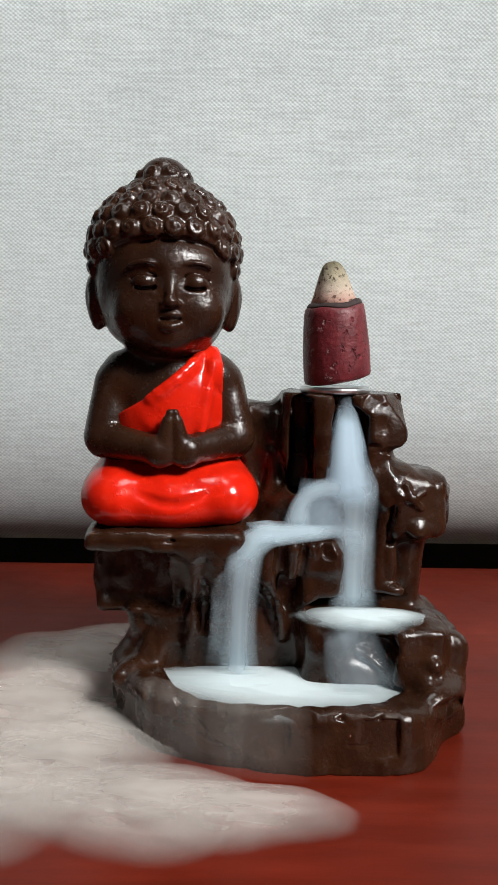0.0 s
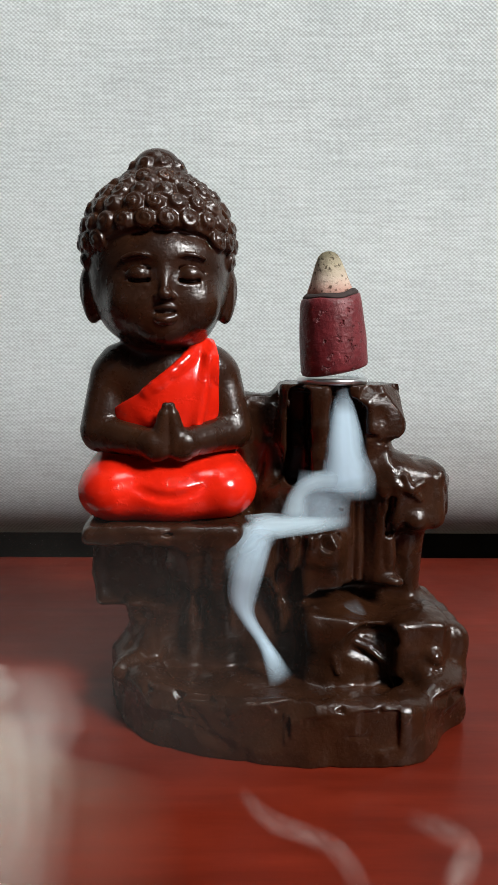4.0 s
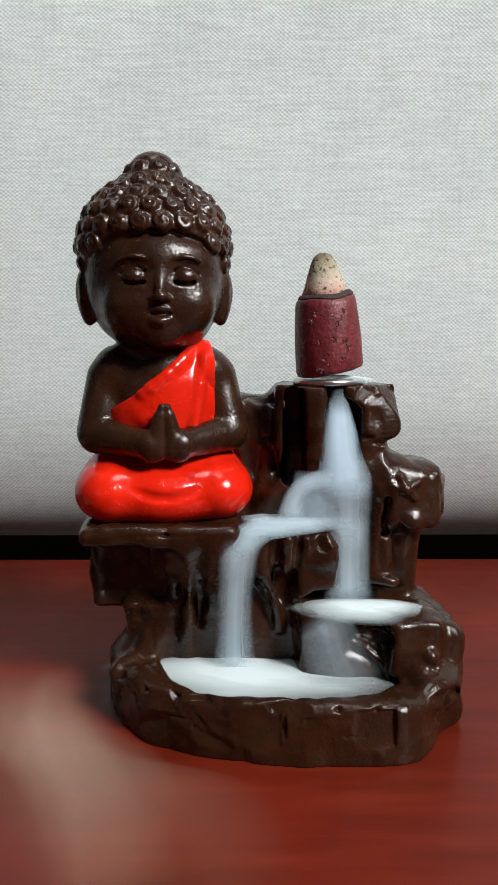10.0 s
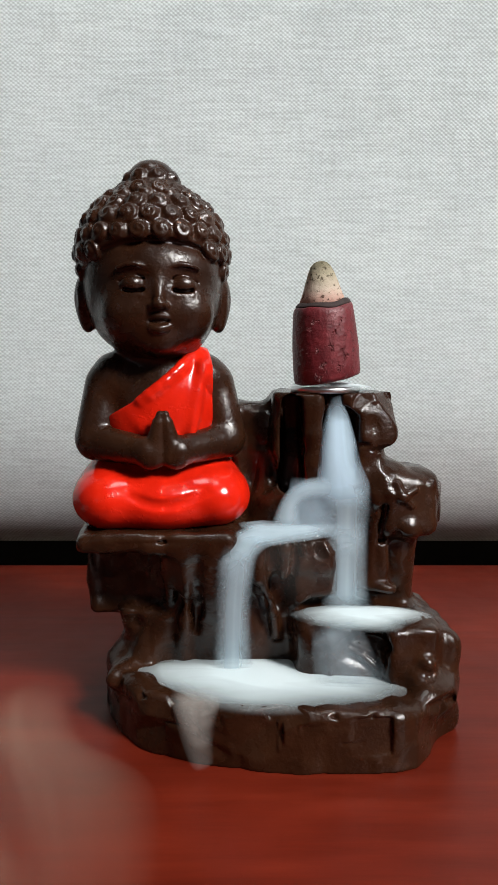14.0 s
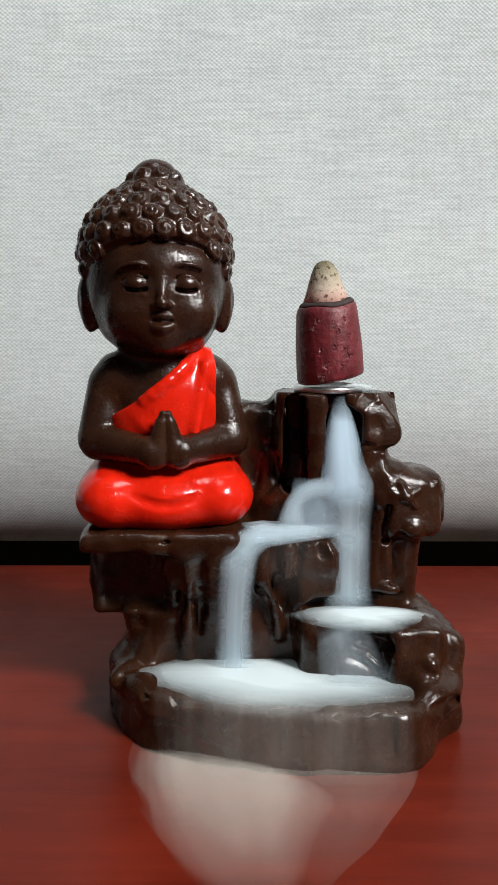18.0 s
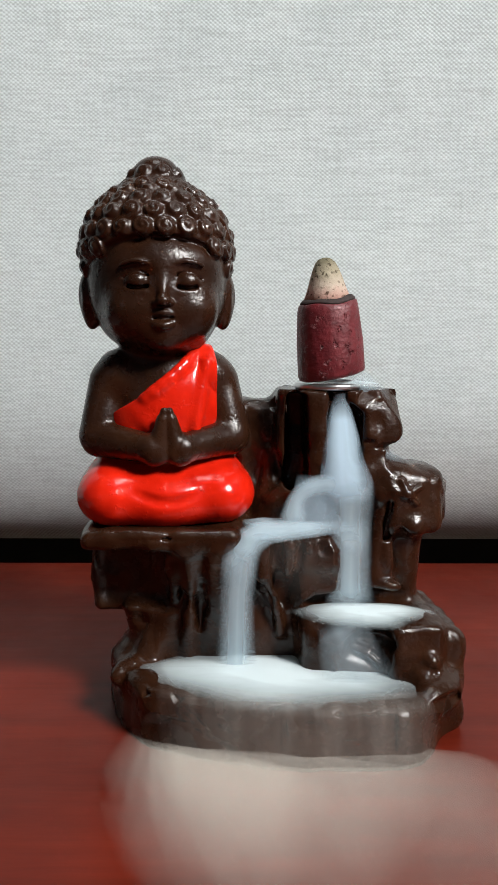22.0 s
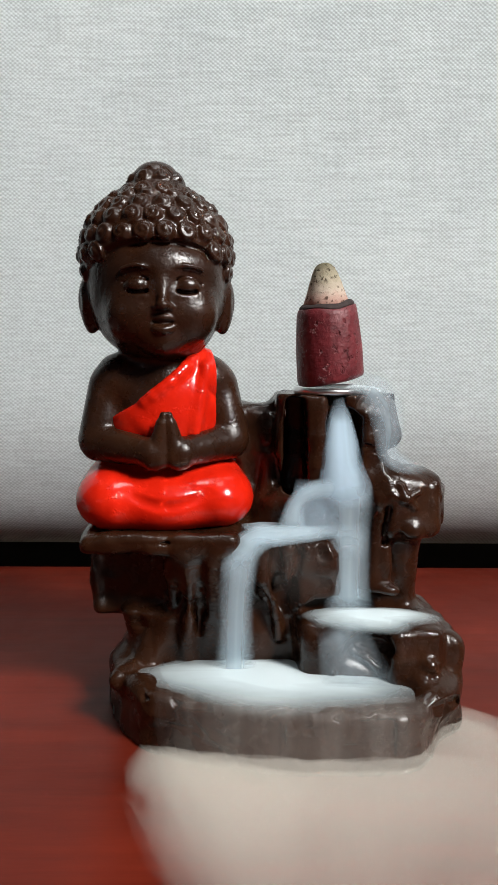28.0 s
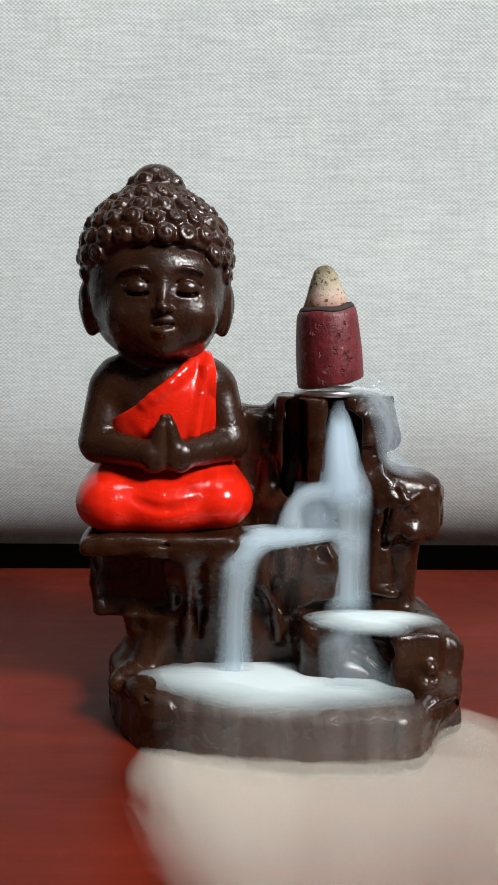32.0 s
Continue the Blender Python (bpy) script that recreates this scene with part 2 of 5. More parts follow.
class Clay:
    """A block of clay in millimetres: add() and cut() blend solids, mesh() takes the skin off."""

    def __init__(self, lo, hi, step):
        self.lo, self.step = np.array(lo, float), step
        self.ax = [np.arange(a, b, step, dtype=np.float32) for a, b in zip(lo, hi)]
        self.d = np.full([len(a) for a in self.ax], 50.0, np.float32)
        self.g = np.zeros(self.d.shape, np.int8)

    def window(self, lo, hi):
        sl = tuple(slice(max(0, int((a - o) / self.step)), max(0, min(len(x), int((b - o) / self.step) + 2))) for a, b, o, x in zip(lo, hi, self.lo, self.ax))
        return sl, self.ax[0][sl[0]][:, None, None], self.ax[1][sl[1]][None, :, None], self.ax[2][sl[2]][None, None, :]

    def blend(self, shape, k=1.0, group=None, dig=False):
        f, lo, hi = shape
        pad = k + 4 * self.step
        sl, x, y, z = self.window([a - pad for a in lo], [b + pad for b in hi])
        d = self.d[sl]
        if d.size == 0:
            return
        e = f(x, y, z) + 0 * d
        if group is not None and not dig:
            self.g[sl][e < d] = group
        if dig:
            e, d = -e, d
            h = np.clip(0.5 - 0.5 * (e - d) / k, 0, 1)
            self.d[sl] = e * (1 - h) + d * h + k * h * (1 - h)
        else:
            h = np.clip(0.5 + 0.5 * (e - d) / k, 0, 1)
            self.d[sl] = e * (1 - h) + d * h - k * h * (1 - h)

    def add(self, shape, k=1.0, group=None):
        self.blend(shape, k, group)

    def cut(self, shape, k=1.0):
        self.blend(shape, k, None, True)

    def rough(self, layers, reach=3.0):
        """layers of noise: (cell, height, shift, ridged); calmer low down."""
        m = np.abs(self.d) < reach
        i = np.argwhere(m)
        p = self.lo + i * self.step
        calm = 0.8 + 0.2 * np.clip((p[:, 2] - 13) / 4, 0, 1)
        for cell, height, shift, ridged in layers:
            nz = value_noise(p * (1, 1, 0.6) if ridged == 2 else p, cell, shift)
            self.d[m] += height * calm * (1 - 2 * np.abs(nz) if ridged else nz)

    def mesh(self):
        d, s = self.d, self.d < 0
        n = np.array(d.shape)
        c = np.zeros(n - 1, np.int8)
        corners = [(a, b, e) for a in (0, 1) for b in (0, 1) for e in (0, 1)]
        for a, b, e in corners:
            c += s[a:n[0] - 1 + a, b:n[1] - 1 + b, e:n[2] - 1 + e]
        cells = np.argwhere((c > 0) & (c < 8))
        idx = np.full(n - 1, -1, np.int64)
        idx[tuple(cells.T)] = np.arange(len(cells))
        total, count = np.zeros((len(cells), 3)), np.zeros(len(cells))
        for p in corners:
            for axis in range(3):
                if p[axis]:
                    continue
                q = list(p)
                q[axis] = 1
                da, db = d[tuple((cells + p).T)], d[tuple((cells + q).T)]
                cr = (da < 0) != (db < 0)
                t = np.where(cr, da / np.where(cr, da - db, 1), 0)
                pos = cells + np.array(p, float)
                pos[:, axis] += t
                total[cr] += pos[cr]
                count[cr] += 1
        verts = self.lo + total / count[:, None] * self.step
        faces = []
        for axis in range(3):
            u, w = (axis + 1) % 3, (axis + 2) % 3
            a = [slice(None)] * 3
            b = [slice(None)] * 3
            a[axis], b[axis] = slice(0, -1), slice(1, None)
            e = np.argwhere(s[tuple(a)] != s[tuple(b)])
            e = e[(e[:, u] > 0) & (e[:, w] > 0) & (e[:, u] < n[u] - 1) & (e[:, w] < n[w] - 1)]
            inside = s[tuple(e.T)]
            du, dw = np.zeros(3, int), np.zeros(3, int)
            du[u], dw[w] = 1, 1
            quad = np.stack([idx[tuple((e - o).T)] for o in (du + dw, dw, 0 * du, du)], 1)
            quad[~inside] = quad[~inside][:, ::-1]
            faces.append(quad)
        faces = np.concatenate(faces)
        mid = verts[faces].mean(1)
        gi = np.clip(np.rint((mid - self.lo) / self.step).astype(int), 0, n - 1)
        return verts, faces, self.g[tuple(gi.T)]


def ball(c, r, turn=None):
    """An ellipsoid; turn: degrees about z."""
    c, r = np.array(c, np.float32), np.array(r if hasattr(r, "__len__") else (r, r, r), np.float32)
    ca, sa = math.cos(radians(turn or 0)), math.sin(radians(turn or 0))

    def f(x, y, z):
        x0, y0, pz = x - c[0], y - c[1], z - c[2]
        px, py = ca * x0 + sa * y0, -sa * x0 + ca * y0
        k0 = np.sqrt((px / r[0]) ** 2 + (py / r[1]) ** 2 + (pz / r[2]) ** 2)
        k1 = np.sqrt((px / r[0] ** 2) ** 2 + (py / r[1] ** 2) ** 2 + (pz / r[2] ** 2) ** 2)
        return k0 * (k0 - 1) / np.maximum(k1, 1e-4)
    m = max(r[0], r[1]) if turn else None
    e = np.array([m or r[0], m or r[1], r[2]])
    return f, c - e, c + e


def rod(a, b, ra, rb):
    """A rounded, tapering rod."""
    a, b = np.array(a, np.float32), np.array(b, np.float32)
    ab = b - a
    ll = float(ab @ ab)

    def f(x, y, z):
        h = np.clip(((x - a[0]) * ab[0] + (y - a[1]) * ab[1] + (z - a[2]) * ab[2]) / ll, 0, 1)
        return np.sqrt((x - a[0] - h * ab[0]) ** 2 + (y - a[1] - h * ab[1]) ** 2 + (z - a[2] - h * ab[2]) ** 2) - (ra + (rb - ra) * h)
    m = max(ra, rb)
    return f, np.minimum(a, b) - m, np.maximum(a, b) + m


def facet(c, nrm, reach):
    """What lies beyond a plane through c, within reach of it: cutting it away leaves a flat chip."""
    c, nrm = np.array(c, np.float32), np.array(nrm, np.float32)
    nrm = nrm / np.linalg.norm(nrm)

    def f(x, y, z):
        dx, dy, dz = x - c[0], y - c[1], z - c[2]
        return np.maximum(-(dx * nrm[0] + dy * nrm[1] + dz * nrm[2]), np.sqrt(dx * dx + dy * dy + dz * dz) - reach)
    return f, c - reach, c + reach


def chip(c, out, spin, slopes):
    """A three-sided pit with its point at c, open towards out; slopes: degrees of its three sides."""
    c, out = np.array(c, np.float32), np.array(out, float)
    out /= np.linalg.norm(out)
    side = np.cross(out, (0.3, 0.1, 1.0))
    side /= np.linalg.norm(side)
    up = np.cross(out, side)
    planes = []
    for i, s in enumerate(slopes):
        b, s = spin + 2 * math.pi * i / 3, radians(s)
        planes.append(out * math.cos(s) + (side * math.cos(b) + up * math.sin(b)) * math.sin(s))

    def f(x, y, z):
        d = [-((x - c[0]) * n[0] + (y - c[1]) * n[1] + (z - c[2]) * n[2]) for n in planes]
        return np.maximum(np.maximum(d[0], d[1]), d[2])
    return f, c - 6, c + 6


def prism(outline, z0, z1, r):
    """An upright block over a plan outline, with edges rounded by r."""
    pts = [np.array(p, np.float32) for p in outline]
    lo, hi = np.min(pts, 0), np.max(pts, 0)

    def f(x, y, z):
        px, py = x + 0 * y, y + 0 * x
        d2, flip = np.full(px.shape, 1e9, np.float32), np.ones(px.shape, np.float32)
        for a, b in zip(pts, pts[1:] + pts[:1]):
            ex, ey, wx, wy = b[0] - a[0], b[1] - a[1], px - a[0], py - a[1]
            h = np.clip((wx * ex + wy * ey) / (ex * ex + ey * ey), 0, 1)
            d2 = np.minimum(d2, (wx - ex * h) ** 2 + (wy - ey * h) ** 2)
            c1, c2, c3 = py >= a[1], py < b[1], ex * wy > ey * wx
            flip = np.where((c1 & c2 & c3) | (~c1 & ~c2 & ~c3), -flip, flip)
        side = flip * np.sqrt(d2) + r
        cap = np.abs(z - (z0 + z1) / 2) - (z1 - z0) / 2 + r
        return np.minimum(np.maximum(side, cap), 0) + np.sqrt(np.maximum(side, 0) ** 2 + np.maximum(cap, 0) ** 2) - r
    return f, np.array([*lo, z0]), np.array([*hi, z1])


def stone(c, half, r, turn=0, lean=0):
    """A box with rounded edges, turned about z and leaning to the back as it rises."""
    c, half = np.array(c, np.float32), np.array(half, np.float32)
    ca, sa, tl = math.cos(radians(turn)), math.sin(radians(turn)), math.tan(radians(lean))

    def f(x, y, z):
        x0, pz = x - c[0], z - c[2]
        y0 = y - c[1] - tl * pz
        qx = np.abs(ca * x0 + sa * y0) - half[0] + r
        qy = np.abs(-sa * x0 + ca * y0) - half[1] + r
        qz = np.abs(pz) - half[2] + r
        out = np.sqrt(np.maximum(qx, 0) ** 2 + np.maximum(qy, 0) ** 2 + np.maximum(qz, 0) ** 2)
        return out + np.minimum(np.maximum(qx, np.maximum(qy, qz)), 0) - r
    e = np.array([math.hypot(half[0], half[1])] * 2 + [half[2]]) if turn else half.copy()
    e = e + np.array([0, abs(tl) * half[2], 0])
    return f, c - e, c + e


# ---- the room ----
# openings made to suit the key and the left fill
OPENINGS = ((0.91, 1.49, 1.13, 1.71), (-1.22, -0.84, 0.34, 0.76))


def build_room():
    for name, b in (("floor", (-2.2, 2.2, -1.35, 2.2, -0.80, -0.75)), ("ceiling", (-2.2, 2.2, -1.35, 2.2, 1.90, 1.95)),
                    ("wall_back", (-2.0, 2.0, 2.0, 2.2, -0.75, 1.90)), ("wall_left", (-2.2, -2.0, -1.35, 2.2, -0.75, 1.90)), ("wall_right", (2.0, 2.2, -1.35, 2.2, -0.75, 1.90))):
        ob = part(name, block(*b), FLOOR if name == "floor" else PAINT, None, "", False)
        tagged(ob, "plain brown floor" if name == "floor" else "plain dark grey painted " + name.split("_")[0], name.split("_")[0], "", "structure")
    # the unseen wall behind the camera, with two windows added for the lamps
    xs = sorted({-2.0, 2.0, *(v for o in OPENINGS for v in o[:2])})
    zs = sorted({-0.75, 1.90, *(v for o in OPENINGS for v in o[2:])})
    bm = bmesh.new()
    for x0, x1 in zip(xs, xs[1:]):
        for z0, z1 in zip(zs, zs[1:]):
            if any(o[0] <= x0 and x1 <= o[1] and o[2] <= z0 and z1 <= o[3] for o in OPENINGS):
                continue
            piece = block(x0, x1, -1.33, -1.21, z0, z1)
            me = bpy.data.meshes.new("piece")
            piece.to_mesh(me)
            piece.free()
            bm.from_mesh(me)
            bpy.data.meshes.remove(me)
    tagged(part("wall_front", bm, PAINT, None, "", False), "unseen plain dark grey painted wall with two added window openings", "wall", "", "structure")
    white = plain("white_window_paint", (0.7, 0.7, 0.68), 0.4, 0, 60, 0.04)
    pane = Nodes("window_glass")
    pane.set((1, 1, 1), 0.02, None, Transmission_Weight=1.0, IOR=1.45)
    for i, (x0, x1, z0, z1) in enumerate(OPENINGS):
        win = tagged(new("window_%d" % (i + 1)), "unseen white framed window with clear glass, added around a lamp", "window", "", "structure")
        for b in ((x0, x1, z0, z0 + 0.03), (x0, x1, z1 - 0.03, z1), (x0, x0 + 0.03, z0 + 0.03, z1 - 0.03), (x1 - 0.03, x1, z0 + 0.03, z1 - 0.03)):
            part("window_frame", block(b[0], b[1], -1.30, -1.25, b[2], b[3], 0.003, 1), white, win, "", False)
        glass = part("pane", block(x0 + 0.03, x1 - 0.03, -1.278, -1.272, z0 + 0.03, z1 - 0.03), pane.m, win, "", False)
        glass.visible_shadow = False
    # unseen fixture, added to give the overhead fill a body
    lamp = tagged(new("fill_housing"), "flat white housing added above the unseen overhead fill", "lamp")
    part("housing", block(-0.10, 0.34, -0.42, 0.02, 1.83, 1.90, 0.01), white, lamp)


build_room()


def build_table():
    table = tagged(new("table"), "dark red-brown lacquered wooden table", "table")
    part("tabletop", block(-0.75, 0.75, -0.55, 0.137, -0.03, 0.0, 0.0145, 7), WOOD, table)
    for x in (-0.68, 0.68):
        for y in (-0.48, 0.08):
            part("leg", block(x - 0.03, x + 0.03, y - 0.03, y + 0.03, -0.75, -0.03, 0.004), WOOD, table)


build_table()


def build_sofa():
    """A sofa that stands behind the table: its back cushion rests on a frame rail, coloured black as shade."""
    sofa = tagged(new("sofa"), "sofa with pale grey woven back cushion on a shade-black frame", "sofa")
    # near-black colour paints the deep shade of the gap behind the table
    dark = plain("gap_shade_black", (0.006, 0.005, 0.005), 0.9, 0, 200, 0.3)
    part("frame", block(-0.60, 0.60, 0.216, 0.36, -0.75, -0.0020, 0.004), dark, sofa, "sofa frame coloured black for the shade in the gap behind the table")
    bm = bmesh.new()
    nx, nz, w, h, th, r = 60, 44, 0.46, 0.46, 0.14, 0.016
    prof = []
    for i in range(15):
        a = math.pi * i / 28
        prof.append((0.040 * (1 - math.sin(a)), 0.060 * (1 - math.cos(a)) + 0.0006 * i))
    face = [(0.0, 0.076 + (h - r - 0.076) * i / nz) for i in range(1, nz)]
    top = [(r - r * math.cos(math.pi * i / 16), h - r + r * math.sin(math.pi * i / 16)) for i in range(9)]
    front = prof + face + top
    loop = front + [(th - y, z) for y, z in front[::-1]]
    cols = []
    for i in range(nx + 1):
        x = -w + 2 * w * i / nx
        cols.append([bm.verts.new((x, y + 0.003 * math.sin(x * 9 + z * 6) * min(1.0, max(0.0, z - 0.05) * 10) * (y < 0.05), z)) for y, z in loop])
    n = len(loop)
    for a, b in zip(cols, cols[1:]):
        for j in range(n):
            bm.faces.new((a[j], b[j], b[(j + 1) % n], a[(j + 1) % n]))
    bm.faces.new(cols[0])
    bm.faces.new(cols[-1][::-1])
    bmesh.ops.recalc_face_normals(bm, faces=bm.faces[:])
    ob = part("back_cushion", bm, FABRIC, sofa, "pale grey woven back cushion")
    ob.location = (0, 0.128, -0.0020)


build_sofa()


# ---- the burner: moulded rock with a little seated figure ----
burner = tagged(new("incense_burner"), "dark brown glazed resin waterfall incense burner with a seated figure", "incense burner")


def rim_line(x):
    """Where the front of the base stands, across its width."""
    return float(np.interp(x, (-27.6, -21.4, -11.7, 2, 14, 24, 32), (5.0, -2.8, -7.2, -10.6, -11.8, -11.7, -10.6)))


def build_rock():
    k = Clay((-42, -18, -2), (53, 52, 78), 0.35)
    BASE, CLIFF, TERRACE, COLUMN, BOULDER, LEDGE, STUB = range(7)
    rnd = random.Random(11)
    # base slab with its raised rim
    k.add(prism(((-32.5, 20), (-30.6, 12), (-27.6, 5), (-21.4, -2.8), (-11.7, -7.2), (2, -10.6), (14, -11.8), (23, -11.8), (29.5, -11.2), (34.2, -9.2), (38.0, -4.6), (43.5, 5.7), (46.4, 18), (44, 34), (20, 46), (-18, 46), (-31, 36)), -3.0, 12.4, 2.4), 1.5, BASE)
    k.add(stone((41.6, 18, 11), (4.2, 15, 11.5), 3.5, 4), 4, BASE)
    k.add(ball((-25.5, 19, 11), (5.2, 8, 6.0)), 2.5, BASE)
    k.add(ball((-26.8, 8, 11.4), (2.4, 5, 3.0), -30), 2.0, BASE)
    k.add(ball((-22.5, 14, 13.0), (3.0, 4, 4.4)), 1.6, BASE)
    k.add(ball((-22.8, 3, 11.4), (3.6, 3.0, 2.2), -40), 1.6, BASE)
    k.add(ball((39.6, 1.5, 11.0), (4.6, 8.0, 4.2), -28), 3, BASE)
    k.cut(prism(((-20.8, 13), (-15.8, 0.4), (-10, -4.4), (2, -7.0), (18, -7.2), (27, -4.6), (33, 2.5), (34.4, 12), (20, 18), (-10, 20)), 9.6, 30, 1.0), 1.6)
    # cliff that carries the figure: it hangs over the basin
    k.add(stone((-10, 31, 24), (18, 12, 24), 6), 4, CLIFF)
    k.add(stone((-18.8, 16.4, 41.9), (16.7, 15.0, 2.7), 2.0, 2, -10), 1.5, CLIFF)
    k.add(stone((-10, 17.5, 35), (9, 12, 8.4), 3, 8, -26), 3, CLIFF)
    k.add(stone((-24.6, 22.0, 36.0), (9.2, 11.0, 7.8), 2.2, -14, -10), 2, CLIFF)
    k.add(stone((-16.8, 18.8, 34.8), (7.8, 15.0, 8.2), 2.0, -34, -12), 2.5, CLIFF)
    k.add(stone((-13, 20.5, 24), (11.5, 10, 18), 5, 0, -14), 5, CLIFF)
    for x, y, r, z0, z1, dx in ((-24, 19.5, 2.4, 9, 32, -3), (-18, 17.5, 2.0, 10, 34, 1), (-13.5, 14.8, 2.2, 10, 39, 1), (-9.5, 14.5, 1.8, 10, 38, 2), (-5.6, 14.5, 2.2, 10, 40, -1), (-2, 16, 2.0, 10, 38, 0.5)):
        k.add(rod((x, y, z0), (x + dx, y - (z1 - z0) * 0.36, z1), r, r * 0.8), 2.2, CLIFF)
    for a, b, r in (((-15.5, 1.6, 37), (-13.5, 6.5, 28), 1.0), ((-10.5, 1.6, 37), (-10.0, 8.4, 26), 0.9)):
        k.cut(rod(a, b, r, r * 0.6), 2.0)
    k.add(ball((-30.2, 21, 32.5), (6.4, 7.0, 8.0)), 2.5, CLIFF)
    k.add(stone((-32.0, 20, 27.0), (4.0, 5.0, 4.4), 1.6, 12), 2.0, CLIFF)
    k.cut(stone((-26.0, 5.0, 32.6), (10.5, 9.6, 7.6), 3.0, -14), 2.0)
    for x, y, z0, z1, r in ((-20.0, 15.0, 25, 37, 1.8), (-24.5, 16.0, 24, 38, 1.8), (-29.0, 17.0, 25, 38, 1.7)):
        k.add(rod((x, y + 1.5, z0), (x + 0.6, y, z1), r, r * 0.8), 2.4, CLIFF)
    k.add(rod((-15.6, 6.0, 39), (-16.4, 11.5, 27), 2.0, 1.4), 2.4, CLIFF)
    k.cut(ball((-17.0, 1.2, 43.2), (1.3, 0.9, 0.5)), 0.3)
    k.cut(rod((-26, 0.6, 43.0), (-8, 0.4, 43.2), 0.5, 0.4), 0.8)
    # middle terrace with its drooping lip
    k.add(stone((10, 23, 25), (13, 11, 17.0), 5), 4, TERRACE)
    k.add(stone((11, 17.2, 38), (9.0, 9.0, 4.0), 2.0, -4), 3, TERRACE)
    k.add(stone((15.0, 14.0, 33.5), (5.0, 5.2, 7.5), 2.0, 4), 2, TERRACE)
    for a, b, r0, r1 in (((4.2, 9.2, 39.6), (3.6, 11.4, 30), 2.4, 1.8), ((8.6, 7.8, 40.2), (8.4, 9.6, 33.5), 1.9, 1.5), ((12.8, 7.8, 40.4), (12.6, 8.6, 37.6), 1.4, 1.0), ((3.2, 11.8, 31), (6.4, 13.5, 22), 1.7, 1.5), ((10.4, 12.0, 28), (11.0, 13.0, 20), 1.6, 1.8)):
        k.add(rod(a, b, r0, r1), 1.4, TERRACE)
    for a, b, r0, r1 in (((2.8, 8.2, 41.0), (3.0, 7.6, 34), 2.1, 1.9), ((3.0, 7.6, 34), (5.6, 9.6, 28.5), 1.9, 1.3), ((5.6, 9.6, 28.5), (7.4, 12.4, 19), 1.3, 1.9)):
        k.add(rod(a, b, r0, r1), 1.0, TERRACE)
    k.cut(rod((6.0, 7.2, 39.5), (6.4, 8.4, 31), 0.8, 0.7), 0.9)
    k.cut(rod((10.9, 7.2, 39.6), (10.6, 8.2, 34), 0.6, 0.5), 0.7)
    k.add(stone((17.6, 10.0, 40.0), (1.7, 2.2, 1.8), 0.5, 20, 20), 0.6, TERRACE)
    k.cut(facet((16.8, 8.0, 39.2), (-0.4, -0.9, -0.1), 1.8), 0.2)
    k.cut(facet((18.4, 8.2, 39.8), (0.7, -0.7, 0.4), 1.6), 0.2)
    for x, y, r, z0, z1 in ((1, 17.5, 1.8, 10, 30), (4.5, 16.5, 1.6, 10, 27), (8.0, 15.5, 1.9, 10, 24), (13.0, 14.0, 2.0, 12, 28)):
        k.add(rod((x, y, z0), (x + 0.8, y - 2.5, z1), r, r * 0.8), 1.8, TERRACE)
    k.add(ball((14.6, 8.0, 15.2), (1.5, 1.5, 2.6)), 1.0, TERRACE)
    # upper step, behind the lip and beside the fall
    k.add(stone((17, 24, 44), (14, 10, 7), 3.5), 4, TERRACE)
    k.add(stone((15.2, 15.0, 46.8), (5.6, 5.8, 5.0), 2.6, -4, 10), 1.5, TERRACE)
    k.add(ball((19.2, 9.8, 46.6), (1.5, 1.4, 1.3)), 0.5, TERRACE)
    k.add(stone((24, 21, 36), (6.6, 8, 15.5), 3.0), 3, TERRACE)
    for x in (19.6, 21.6, 23.6, 25.8):
        k.add(rod((x, 13.2, 25), (x, 12.8, 48), 1.0, 0.9), 0.7, TERRACE)
    # column with the spout
    k.add(stone((18.2, 24, 59.5), (11.6, 10, 13.6), 2.6), 3, COLUMN)
    k.add(stone((27.4, 17.5, 67.0), (4.6, 6.6, 6.4), 1.6, 14, 4), 1.2, COLUMN)
    k.add(stone((25.6, 16.5, 70.6), (4.4, 6.4, 2.5), 1.0, -8), 0.8, COLUMN)
    k.add(stone((12.8, 15.6, 62.0), (4.6, 5.2, 11.0), 1.3, -6), 1.5, COLUMN)
    k.add(stone((26.6, 16.5, 57.0), (4.6, 5.8, 5.0), 2.0, 10, 8), 1.5, COLUMN)
    k.add(stone((8.2, 22.0, 66), (2.2, 7, 7.2), 1.2), 1.2, COLUMN)
    k.cut(stone((20.4, 10, 60.2), (3.7, 9.5, 10.2), 3.4, 0, -6), 1.0)
    k.cut(stone((10.4, 12.5, 61.6), (2.3, 8.5, 10.8), 1.4, 0, 2), 0.6)
    k.add(rod((14.8, 11.4, 51.5), (14.6, 11.6, 70.5), 1.6, 1.8), 1.0, COLUMN)
    k.cut(facet((26.4, 10.9, 70.6), (-0.1, -0.9, 0.8), 3.4), 0.4)
    k.cut(facet((30.2, 12.5, 69.8), (0.9, -0.5, 0.7), 6), 0.5)
    k.cut(facet((28.6, 10.9, 67.4), (0.35, -1, 0.3), 3.6), 0.4)
    k.cut(ball((28.0, 9.6, 66.6), (1.5, 1.3, 2.2)), 0.9)
    k.cut(ball((25.6, 9.8, 62.0), (1.8, 1.5, 1.0)), 0.9)
    k.cut(stone((28.4, 8.8, 61.6), (3.6, 2.0, 1.4), 0.3, 20, -40), 0.5)
